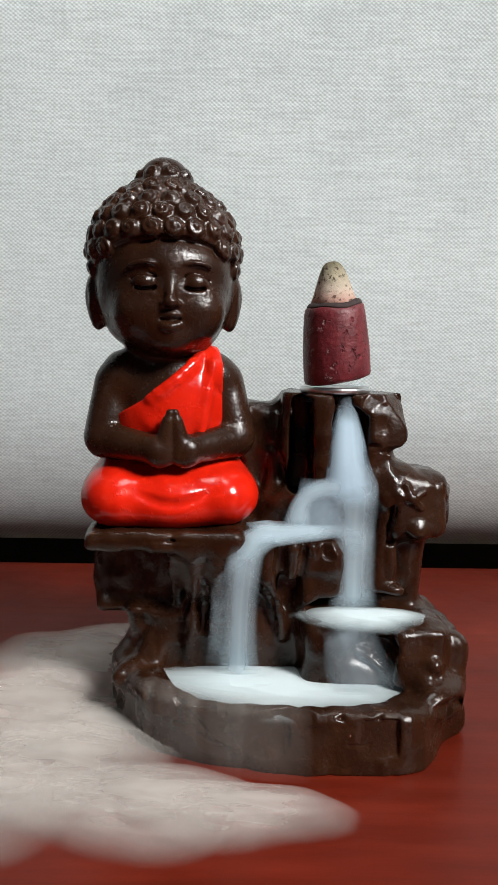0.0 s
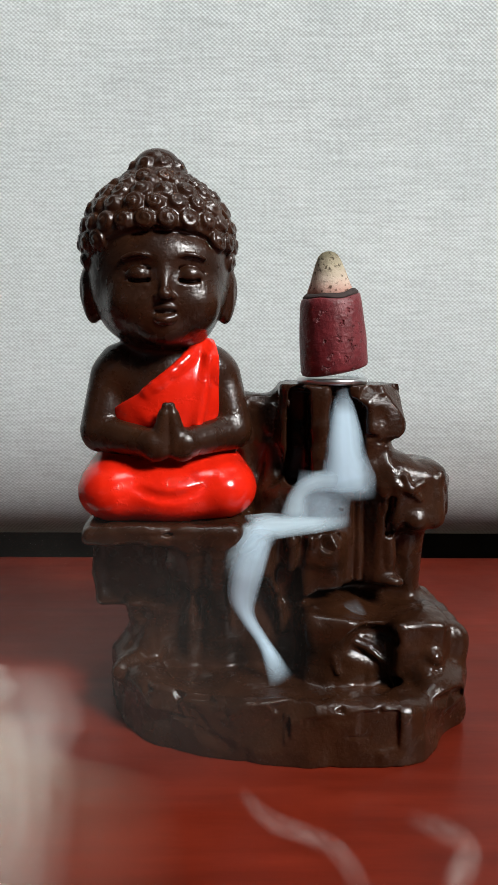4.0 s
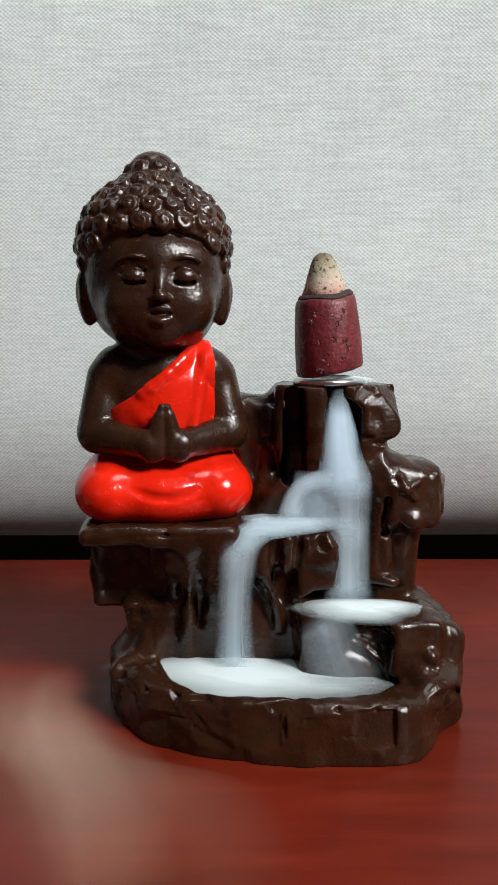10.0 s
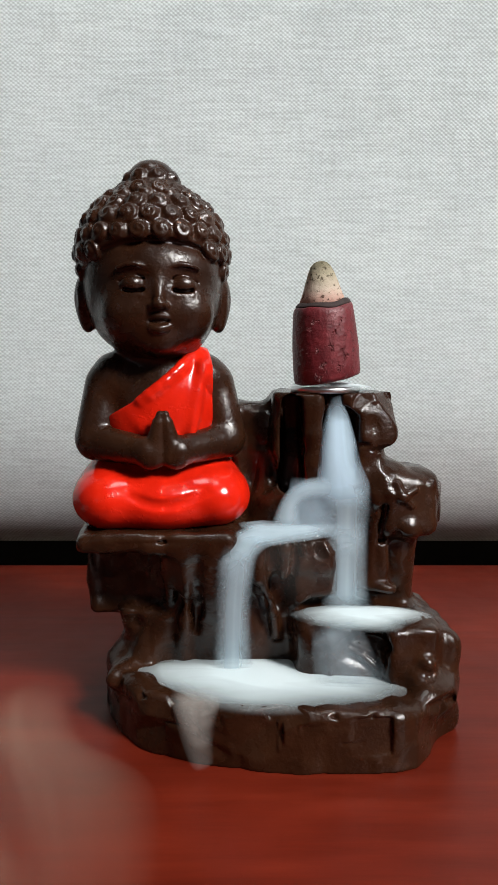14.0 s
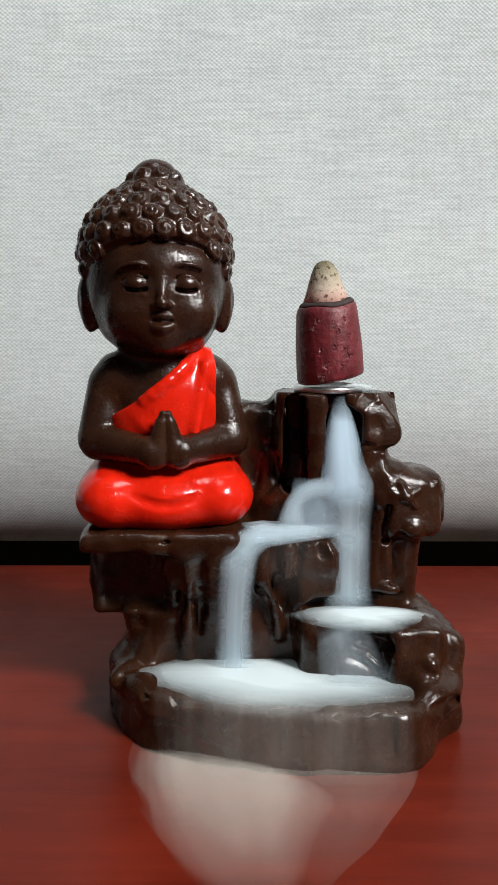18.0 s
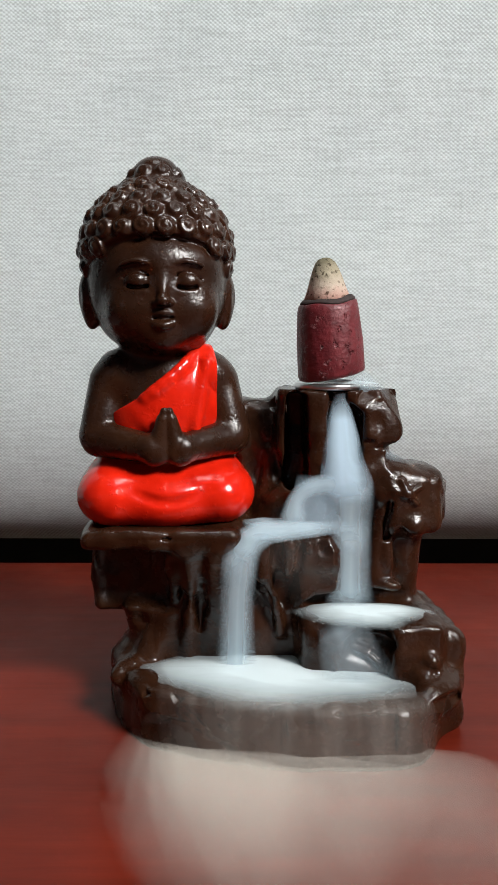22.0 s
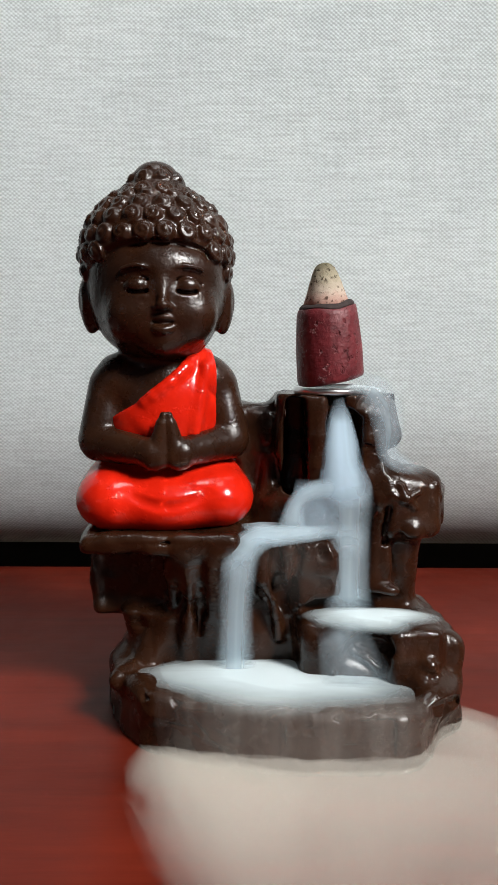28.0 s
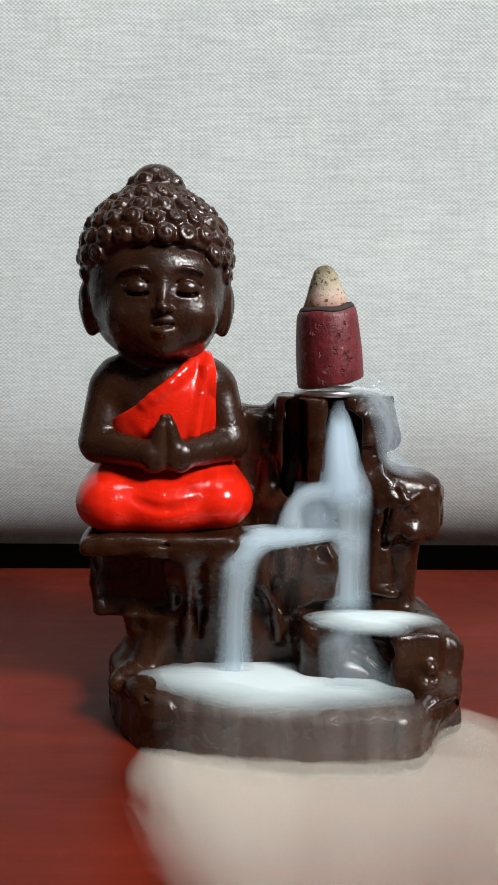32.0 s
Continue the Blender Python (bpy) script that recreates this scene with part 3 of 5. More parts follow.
    # boulder beside the fall: a smooth block on a narrower neck
    k.add(stone((34.8, 18.2, 49.0), (7.0, 8.4, 7.2), 3.0, 6, 10), 1.5, BOULDER)
    k.add(stone((29.6, 17.0, 53.0), (4.6, 7.0, 5.0), 2.4, 14, 14), 2.0, BOULDER)
    k.cut(facet((35.0, 14.0, 57.0), (0.22, -0.55, 0.80), 6.5), 1.2)
    k.add(stone((41.6, 19.0, 47.0), (2.9, 6.4, 5.2), 1.4, -18), 0.5, BOULDER)
    k.add(rod((34.4, 18.6, 46), (33.6, 20.5, 24), 5.6, 5.2), 2.5, BOULDER)
    k.add(rod((27.9, 11.6, 51), (28.2, 12.8, 26), 1.7, 2.0), 1.6, BOULDER)
    k.add(rod((29.0, 11.0, 46), (31.0, 13.4, 28), 1.5, 1.8), 2.0, BOULDER)
    k.cut(rod((30.6, 9.6, 49), (30.2, 11.4, 41), 0.9, 0.7), 1.4)
    k.cut(rod((33.4, 9.8, 43), (33.6, 12.6, 33), 1.2, 0.9), 2.0)
    k.add(ball((35.6, 9.9, 44.0), (1.8, 1.4, 1.5)), 1.4, BOULDER)
    k.cut(ball((34.0, 8.6, 49.8), (1.2, 1.0, 0.8)), 0.5)
    for a, b in (((31.2, 9.2, 51.6), (33.8, 9.0, 51.0)), ((33.8, 9.0, 51.0), (36.6, 9.6, 52.4)), ((33.8, 9.0, 51.0), (32.8, 9.4, 53.6)), ((33.8, 9.0, 51.0), (36.0, 9.4, 48.8))):
        k.add(rod(a, b, 0.45, 0.35), 0.8, BOULDER)
    k.add(ball((31.0, 11.0, 30.0), (2.4, 2.0, 1.6)), 1.4, BOULDER)
    # lower ledge under the second fall
    k.add(stone((26, 16, 17), (15, 12, 7.6), 3.0), 3, LEDGE)
    k.add(stone((34.8, 7.4, 18.3), (6.0, 6.6, 6.2), 1.8, 6), 2.0, LEDGE)
    k.add(stone((18.4, 11.5, 21.0), (6.6, 7.0, 3.8), 3.0, -12), 3.5, LEDGE)
    k.cut(ball((24.5, 1.6, 17.6), (5.0, 5, 3.8)), 1.6)
    k.cut(ball((25, 9.0, 26.4), (13.5, 9.0, 3.0)), 1.2)
    k.add(ball((36.5, 2.6, 13.6), (4.4, 4.0, 3.4)), 1.6, LEDGE)
    k.add(ball((38.4, 1.6, 17.0), (2.2, 2.6, 2.2)), 1.2, LEDGE)
    k.cut(ball((38.6, -1.4, 15.4), (0.9, 1.0, 0.8)), 0.4)
    k.add(stone((19.4, 13.4, 17.0), (6.4, 7.0, 8.0), 4.0, 4, 20), 4.0, LEDGE)
    k.cut(ball((26.0, 2.0, 20.4), (5.0, 4.6, 2.4)), 1.0)
    run = ((12.5, 8.4, 24.3), (16.7, 7.0, 21.5), (20.8, 5.8, 18.9), (25.3, 4.8, 17.1), (28.5, 3.8, 14.7), (30.0, 3.0, 11.5), (30.4, 2.4, 9.9))
    for a, b in zip(run, run[1:]):
        k.add(rod(a, b, 0.62, 0.62), 0.7, LEDGE)
        k.add(rod((a[0] + 1.3, a[1] + 0.6, a[2] + 0.8), (b[0] + 1.3, b[1] + 0.6, b[2] + 0.8), 0.5, 0.45), 0.6, LEDGE)
    k.add(rod((17.4, 4.4, 16.4), (18.4, 3.0, 12.6), 0.6, 0.5), 0.6, LEDGE)
    # stub behind the figure
    k.add(stone((2.0, 27, 56), (6.0, 6, 14.2), 2.5, 5), 3, STUB)
    k.add(rod((4.5, 20, 46), (5.0, 21.5, 58), 3.0, 1.8), 2, STUB)
    for i in range(18):
        x, z = rnd.uniform(-3, 8), rnd.uniform(47, 66)
        k.add(rod((x, 21.4 + rnd.uniform(-0.3, 0.6), z), (x + rnd.uniform(-1.4, 0.6), 21.4 + rnd.uniform(-0.3, 0.6), z + rnd.uniform(2, 5)), rnd.uniform(0.5, 1.1), rnd.uniform(0.4, 0.9)), 0.9, STUB)
    k.cut(rod((1.0, 20.6, 70.0), (6.5, 20.8, 69.4), 1.0, 1.2), 1.0)
    k.rough([(9.0, 0.55, 3.1, 0), (5.0, 0.26, 9.7, 2), (6.5, -0.22, 1.7, 1), (2.4, 0.13, 5.5, 0)], 4.0)
    # chips broken out of the rim
    for x, deep in ((-21.0, 1.0), (-14.5, 1.6), (-8.6, 1.3), (4.8, 2.0), (8.4, 1.5), (17.4, 1.0), (25.0, 1.3)):
        y = rim_line(x)
        out = np.array([-0.35 if x < -3 else 0.1, -0.75, 0.6])
        out /= np.linalg.norm(out)
        k.cut(chip(np.array([x, y + 0.6, 11.8]) - out * deep, out, rnd.uniform(0, 6), [rnd.uniform(22, 72) for _ in range(3)]), 0.15)
    for i in range(22):
        x = rnd.uniform(-25, 32)
        out = np.array([rnd.uniform(-0.2, 0.2) - (0.45 if x < -3 else 0.0), -1.0, rnd.uniform(-0.1, 0.25)])
        out /= np.linalg.norm(out)
        c = np.array([x, rim_line(x), rnd.uniform(2, 10.5)])
        k.cut(chip(c - out * rnd.uniform(-0.2, 0.35), out, rnd.uniform(0, 6), [rnd.uniform(5, 30) for _ in range(3)]), 0.12)
    for x, z, w, tilt in ((-14, 7.5, 3.0, -26), (3.0, 6.8, 1.8, -10), (21.0, 6.4, 2.2, 5)):
        k.cut(stone((x, rim_line(x) - 0.3, z), (w, 0.7, 0.12), 0.06, tilt, 12), 0.5)
    for i in range(9):
        s = rnd.uniform(0, 0.6)
        out = np.array([0.84 + rnd.uniform(-0.4, 0.3), -0.55, rnd.uniform(-0.2, 0.5)])
        k.cut(chip((34.8 + 8 * s, -8.6 + 12.5 * s, rnd.uniform(1.5, 11.5)), out, rnd.uniform(0, 6), [rnd.uniform(28, 68) for _ in range(3)]), 0.15)
    # flat underside on the table and flat top under the plate
    z = k.ax[2][None, None, :]
    k.d = np.maximum(k.d, 0.0 - z)
    k.d = np.maximum(k.d, z - 73.0)
    verts, faces, groups = k.mesh()
    names = ("basin", "cliff", "terrace", "spout_column", "boulder", "ledge", "rock_stub")
    for g, name in enumerate(names):
        f = faces[groups == g]
        used, inv = np.unique(f, return_inverse=True)
        link_mesh(name, (verts[used] * 0.001).tolist(), inv.reshape(f.shape).tolist(), [RESIN], burner)


build_rock()


def snail(p, nrm, r, phase):
    """A flat dome with a spiral groove, its axis along nrm."""
    side = np.cross(nrm, (0.0, 0.0, 1.0))
    side = side / max(np.linalg.norm(side), 1e-6)
    up = np.cross(side, nrm)

    def f(x, y, z):
        dx, dy, dz = x - p[0], y - p[1], z - p[2]
        h = dx * nrm[0] + dy * nrm[1] + dz * nrm[2]
        a = dx * side[0] + dy * side[1] + dz * side[2]
        b = dx * up[0] + dy * up[1] + dz * up[2]
        rr = np.sqrt(a * a + b * b)
        dome = (np.sqrt((rr / r) ** 2 + (h / (0.62 * r)) ** 2) - 1) * r * 0.75
        turn = np.arctan2(b, a) + phase
        return dome - 0.15 * np.cos(2 * math.pi * rr / (0.72 * r) - turn) * np.clip(h / r * 3, 0, 1)
    return f, p - r * 1.15, p + r * 1.15


def build_figure():
    k = Clay((-23, -19, -1), (23, 19, 80), 0.27)
    c = Clay((-23, -19, -1), (23, 17, 44), 0.32)
    SKIN = 0
    # crossed legs under the robe
    c.add(ball((0, 2.0, 8), (18.0, 12.4, 8.0)), 1)
    for s in (-1, 1):
        c.add(ball((11.2 * s, -3.5, 6.6), (8.0, 9.5, 6.8)), 3)
    c.add(ball((0, -4, 4.6), (12, 8.6, 4.8)), 2.5)
    c.add(ball((0, 2.0, 11.2), (16.0, 9.6, 7.4)), 2.5)
    c.add(ball((0, -4.0, 6.6), (13.0, 9.4, 6.4)), 2.5)
    for i in range(12):
        a, b = -1 + i / 6, -1 + (i + 1) / 6
        c.cut(rod((7.5 * a + 1.0, -13.9 + 1.0 * a * a, 6.6 + 2.4 * a * a + 0.5 * a), (7.5 * b + 1.0, -13.9 + 1.0 * b * b, 6.6 + 2.4 * b * b + 0.5 * b), 0.5, 0.5), 1.4)
    # body and arms
    k.add(ball((0, 1.5, 25), (12.0, 8.6, 16.0)), 1.5, SKIN)
    for s in (-1, 1):
        k.add(ball((9.6 * s, 1.5, 32.0), (5.2, 6.0, 5.6)), 3.0, SKIN)
        k.add(rod((11.8 * s, 1.0, 30.5), (14.0 * s, -1.5, 19.5), 4.5, 4.5), 1.5, SKIN)
        k.add(rod((14.0 * s, -2.5, 18.6), (3.4 * s, -10.6, 17.4), 4.0, 3.0), 1.0, SKIN)
    # robe over the chest: a thicker layer of the body
    body = ball((0, 1.2, 25), (12.9, 10.0, 16.6))[0]
    arm = ball((9.0, 0.8, 32.4), (5.6, 6.6, 6.2))[0]

    def sash(x, y, z):
        arc = 1.2 * np.sin(np.clip((x + 10) / 19, 0, 1) * math.pi)
        upper = ((z - 24.6) - (x + 10.0) * 0.78 + arc) * 0.80
        lower = 17.5 - z + 0 * x
        side = np.maximum(x - 10.6, -10.8 - x) + 0 * y
        skin = np.minimum(body(x, y, z), arm(x, y, z))
        return np.maximum(np.maximum(skin, np.maximum(upper, lower)), np.maximum(side, y - 4.0)) - 0.35
    c.add((sash, np.array([-13, -13, 15.0]), np.array([13, 8, 43.0])), 0.3)
    hem = []
    for i in range(11):
        x = -9.6 + 1.75 * i
        z = 24.4 + (x + 10.0) * 0.78 - 1.2 * math.sin(min(1.0, max(0.0, (x + 10) / 19)) * math.pi)
        hem.append((x, 1.4 - 10.2 * math.sqrt(max(0.04, 1 - (x / 12.9) ** 2 - ((z - 25) / 16.6) ** 2)), z))
    for a, b in zip(hem[3:], hem[4:]):
        c.add(rod(a, b, 0.85, 0.85), 1.4)
    for x0, z0, x1, z1 in ((8.8, 35.0, 6.2, 21.0), (-6.0, 25.0, -3.0, 21.0)):
        c.add(rod((x0, -5.8, z0), (x1, -8.4, z1), 0.6, 0.7), 2.2)
    # palms pressed together
    for s in (-1, 1):
        k.add(rod((1.25 * s, -11.3, 16.6), (0.55 * s, -12.1, 25.2), 2.1, 0.8), 0.4, SKIN)
        k.add(ball((2.6 * s, -10.8, 17.0), (2.9, 2.6, 3.4)), 1.4, SKIN)
        k.add(rod((1.9 * s, -11.2, 17.6), (0.9 * s, -11.9, 23.4), 2.2, 1.3), 0.5, SKIN)
    # head
    k.add(ball((0, 0, 50.5), (14.6, 13.6, 14.2)), 1, SKIN)
    k.add(ball((0, -2.0, 43.8), (11.0, 11.0, 7.4)), 3, SKIN)
    k.add(ball((0, -0.2, 55.3), (14.2, 12.9, 8.2)), 2, SKIN)
    for s in (-1, 1):
        k.add(ball((6.2 * s, -8.7, 45.4), (4.8, 4.2, 4.6)), 3.0, SKIN)
        k.add(ball((14.6 * s, 1.4, 49.0), (2.2, 3.4, 5.2)), 0.8, SKIN)
        k.add(ball((14.0 * s, 0.6, 45.0), (1.8, 2.1, 3.2)), 1.0, SKIN)
        k.cut(ball((17.0 * s, -1.2, 48.4), (0.9, 1.3, 2.8)), 0.6)
        # eyes: socket, heavy lid, slit and lower lid
        k.cut(ball((5.0 * s, -14.4, 52.0), (3.2, 1.7, 2.4)), 1.8)
        k.add(ball((5.0 * s, -11.3, 51.1), (2.6, 2.1, 2.0)), 0.5, SKIN)
        k.add(rod((3.4 * s, -12.7, 48.8), (6.5 * s, -12.0, 49.0), 0.6, 0.55), 0.5, SKIN)
        for i in range(13):
            a = -1 + i / 6
            k.cut(ball((4.9 * s + 1.8 * a, -13.1 + 0.5 * a * a + 0.16 * a * s, 49.7 + 0.3 * a * a), (0.42, 1.25, 0.40)), 0.15)
            k.cut(ball((5.0 * s + 2.7 * a, -12.75 + 1.1 * a * a + 0.2 * a * s, 52.9 - 1.2 * a * a), (0.4, 0.45, 0.2)), 0.3)
            k.add(ball((5.0 * s + 2.9 * a, -13.05 + 0.8 * a * a + 0.25 * a * s, 54.9 - 0.7 * a * a), (0.5, 0.5, 0.36)), 0.45, SKIN)
    k.add(rod((0, -12.6, 52.0), (0, -14.4, 47.4), 0.55, 1.0), 1.2, SKIN)
    k.add(ball((0, -14.5, 47.1), (1.35, 1.3, 1.05)), 0.6, SKIN)
    for s in (-1, 1):
        k.add(ball((1.4 * s, -13.5, 46.8), (0.8, 0.85, 0.7)), 0.4, SKIN)
    k.cut(rod((0, -14.0, 45.8), (0, -14.1, 44.9), 0.3, 0.35), 0.4)
    # small mouth, set back a little, with upturned corners
    k.cut(ball((0, -14.8, 43.6), (3.4, 1.4, 2.0)), 1.2)
    for i in range(13):
        a = -1 + i / 6
        k.add(ball((2.0 * a, -13.3 + 0.8 * a * a, 45.0 - 0.5 * a * a - 0.25 * (abs(a) < 0.1)), (0.65, 0.8, 0.6)), 0.3, SKIN)
        k.add(ball((1.8 * a, -13.15 + 0.7 * a * a, 42.4 + 0.45 * a * a), (0.7, 0.85, 0.62)), 0.5, SKIN)
    for i in range(13):
        a = -1 + i / 6
        k.cut(ball((1.8 * a, -13.9 + 0.6 * a * a, 43.7 + 0.2 * a * a), (0.42, 0.9, 0.30)), 0.15)
    k.add(ball((0, -9.8, 40.4), (3.4, 2.2, 2.4)), 3.0, SKIN)

    # hair: a cap under rows of snail curls, and the bun on the crown
    cap = ball((0, 1.2, 58.2), (15.9, 14.4, 14.4))

    def cap_cut(x, y, z):
        return np.maximum(cap[0](x, y, z), (60.6 - z) - 0.62 * (y + 13))
    k.add((cap_cut, cap[1], cap[2]), 0.6, SKIN)
    k.add(ball((0, 1.0, 70.0), (7.6, 7.6, 4.8)), 1.6, SKIN)
    k.add(ball((0, 1.0, 73.8), (5.0, 5.0, 4.0)), 0.8, SKIN)
    rows = [(-0.76, 15), (-0.51, 19), (-0.26, 21), (-0.01, 22), (0.24, 22), (0.49, 20), (0.73, 16), (0.94, 12)]
    rnd = random.Random(4)
    curls = []
    for j, (lat, n) in enumerate(rows):
        for i in range(n):
            a = 2 * math.pi * (i + 0.5 * (j % 2)) / n + 0.1
            nx, ny, nz = math.cos(lat) * math.sin(a), -math.cos(lat) * math.cos(a), math.sin(lat)
            p = np.array([15.6 * nx, 1.2 + 14.1 * ny, 58.2 + 14.1 * nz])
            line = 60.9 - 0.62 * (p[1] + 13)
            if p[2] > line - 0.2:
                curls.append((p, np.array([nx, ny, nz]), 2.15))
    for rr, zz, n, r in ((7.4, 70.4, 11, 2.3), (5.0, 73.6, 8, 1.9)):
        for i in range(n):
            a = 2 * math.pi * (i + 0.3) / n
            curls.append((np.array([rr * math.sin(a), 1.0 - rr * math.cos(a), zz]), np.array([math.sin(a) * 0.85, -math.cos(a) * 0.85, 0.5]), r))
    for p, nrm, r in curls:
        k.add(snail(p, nrm / np.linalg.norm(nrm), r * rnd.uniform(0.94, 1.06), rnd.uniform(0, 6.28)), 0.25, SKIN)
    verts, faces, _ = k.mesh()
    cloth, cloth_faces, _ = c.mesh()
    groups = np.r_[np.zeros(len(faces), int), np.ones(len(cloth_faces), int)]
    faces = np.vstack([faces, cloth_faces + len(verts)])
    verts = np.vstack([verts, cloth])
    # the head sits slightly aside of the body's middle
    lean = np.clip((verts[:, 2] - 34) / 8, 0, 1)
    verts[:, 0] -= 1.2 * lean * lean * (3 - 2 * lean)
    # and the face is turned a little to one side
    front = np.clip((-verts[:, 1] - 3) / 8, 0, 1) * np.clip((verts[:, 2] - 38) / 3, 0, 1) * np.clip((59 - verts[:, 2]) / 3, 0, 1)
    verts[:, 0] += 0.75 * front * front * (3 - 2 * front)
    ob = link_mesh("figurine", (verts * 0.001).tolist(), faces.tolist(), [SATIN, RED], burner,
                   "small seated figure in brown resin with a glossy red robe", groups)
    ob.matrix_basis = pose(-0.0184, 0.0155, 0.0440, 0, 0, 8)
    return ob


build_figure()


def build_plate():
    ob = part("plate", lathe([(0.0066, 0), (0.0076, 0.0002), (0.0078, 0.0008), (0.0075, 0.0014), (0.0064, 0.0014), (0.0060, 0.0011)]), METAL, burner, "thin silvery metal dish under the cone")
    ob.location = (0.0178, 0.0178, 0.0729)


build_plate()


def cone_paste():
    k = Nodes("dark_red_incense_paste")
    v = k.obj()
    c = k.ramp(k.noise(v, 420, 6, 0.65), [(0.3, (0.075, 0.006, 0.009)), (0.55, (0.140, 0.013, 0.018)), (0.8, (0.21, 0.026, 0.032))])
    pits = k.ramp(k.noise(v, 520, 4, 0.7), [(0.30, (0.0, 0.0, 0.0)), (0.42, (1.0, 1.0, 1.0))])
    nb = k.bump(pits, 0.0007, 0.8)
    nb = k.bump(k.noise(v, 900, 5), 0.0004, 0.6, nb)
    return k.set(c, 0.48, nb, Specular_IOR_Level=0.5)


def cone_ash():
    k = Nodes("pale_ash")
    v = k.obj()
    nz = k.noise(v, 700, 5, 0.6)
    sep = k.n("SeparateXYZ")
    k.l(v, sep.inputs[0])
    h = k.math("ADD", k.math("MULTIPLY", sep.outputs[2], 1000 / 26.0), k.math("MULTIPLY", k.math("SUBTRACT", nz, 0.5), 0.12))
    c1 = k.ramp(h, [(0.66, (0.50, 0.27, 0.22)), (0.78, (0.50, 0.41, 0.33)), (0.90, (0.35, 0.31, 0.22)), (1.0, (0.16, 0.14, 0.09))])
    c = k.mix(1.0, c1, k.ramp(k.noise(v, 1100, 3), [(0.34, (0.25, 0.22, 0.2)), (0.46, (1.0, 1.0, 1.0))]), "MULTIPLY")
    return k.set(c, 0.95, k.bump(nz, 0.0005, 0.6), Specular_IOR_Level=0.1)


def build_cone():
    cone = tagged(new("incense_cone"), "dark red incense cone with burnt ash tip on metal dish", "incense cone")
    paste, ash = cone_paste(), cone_ash()
    char = plain("charred_edge", (0.030, 0.016, 0.014), 0.8, 0, 800, 0.4)

    def ring(bm, amount):
        for v in bm.verts:
            n = noise.noise(v.co * 330) * amount
            v.co.x *= 1 + n
            v.co.y *= 1 + n * 0.9
            if amount < 0.035 and v.co.z > 0.016:
                v.co.z += noise.noise(v.co * 240) * 0.0007
        return bm
    def trimmed(bm):
        # the foot is cut askew, so the cone stands on one edge
        for v in bm.verts:
            v.co.z += max(0.0, 1 - v.co.z / 0.006) * (v.co.x + 0.007) * 0.11
        return bm
    part("body", trimmed(ring(lathe([(0.0062, 0.0), (0.0071, 0.0004), (0.0073, 0.0012), (0.0073, 0.004), (0.0072, 0.008), (0.0069, 0.012), (0.0066, 0.0153), (0.0063, 0.0165), (0.0056, 0.0171)]), 0.02)), paste, cone, "dark red pressed incense paste")
    part("charred_ring", ring(lathe([(0.0054, 0.0166), (0.0060, 0.0168), (0.0059, 0.0172), (0.0054, 0.0178), (0.0048, 0.0179)]), 0.034), char, cone, "thin charred black ring")
    part("ash_tip", ring(lathe([(0.0048, 0.0172), (0.0050, 0.0177), (0.0043, 0.0195), (0.0035, 0.0218), (0.0027, 0.0240), (0.0021, 0.0252), (0.0014, 0.0259), (0.0006, 0.0262)]), 0.05), ash, cone, "pale pinkish grey ash tip")
    cone.matrix_world = pose(0.0182, 0.0168, 0.0749, 3, -4.5, 0)


build_cone()


# ---- smoke: soft rigid pieces that drift ----
scene.cycles.transparent_max_bounces = 32


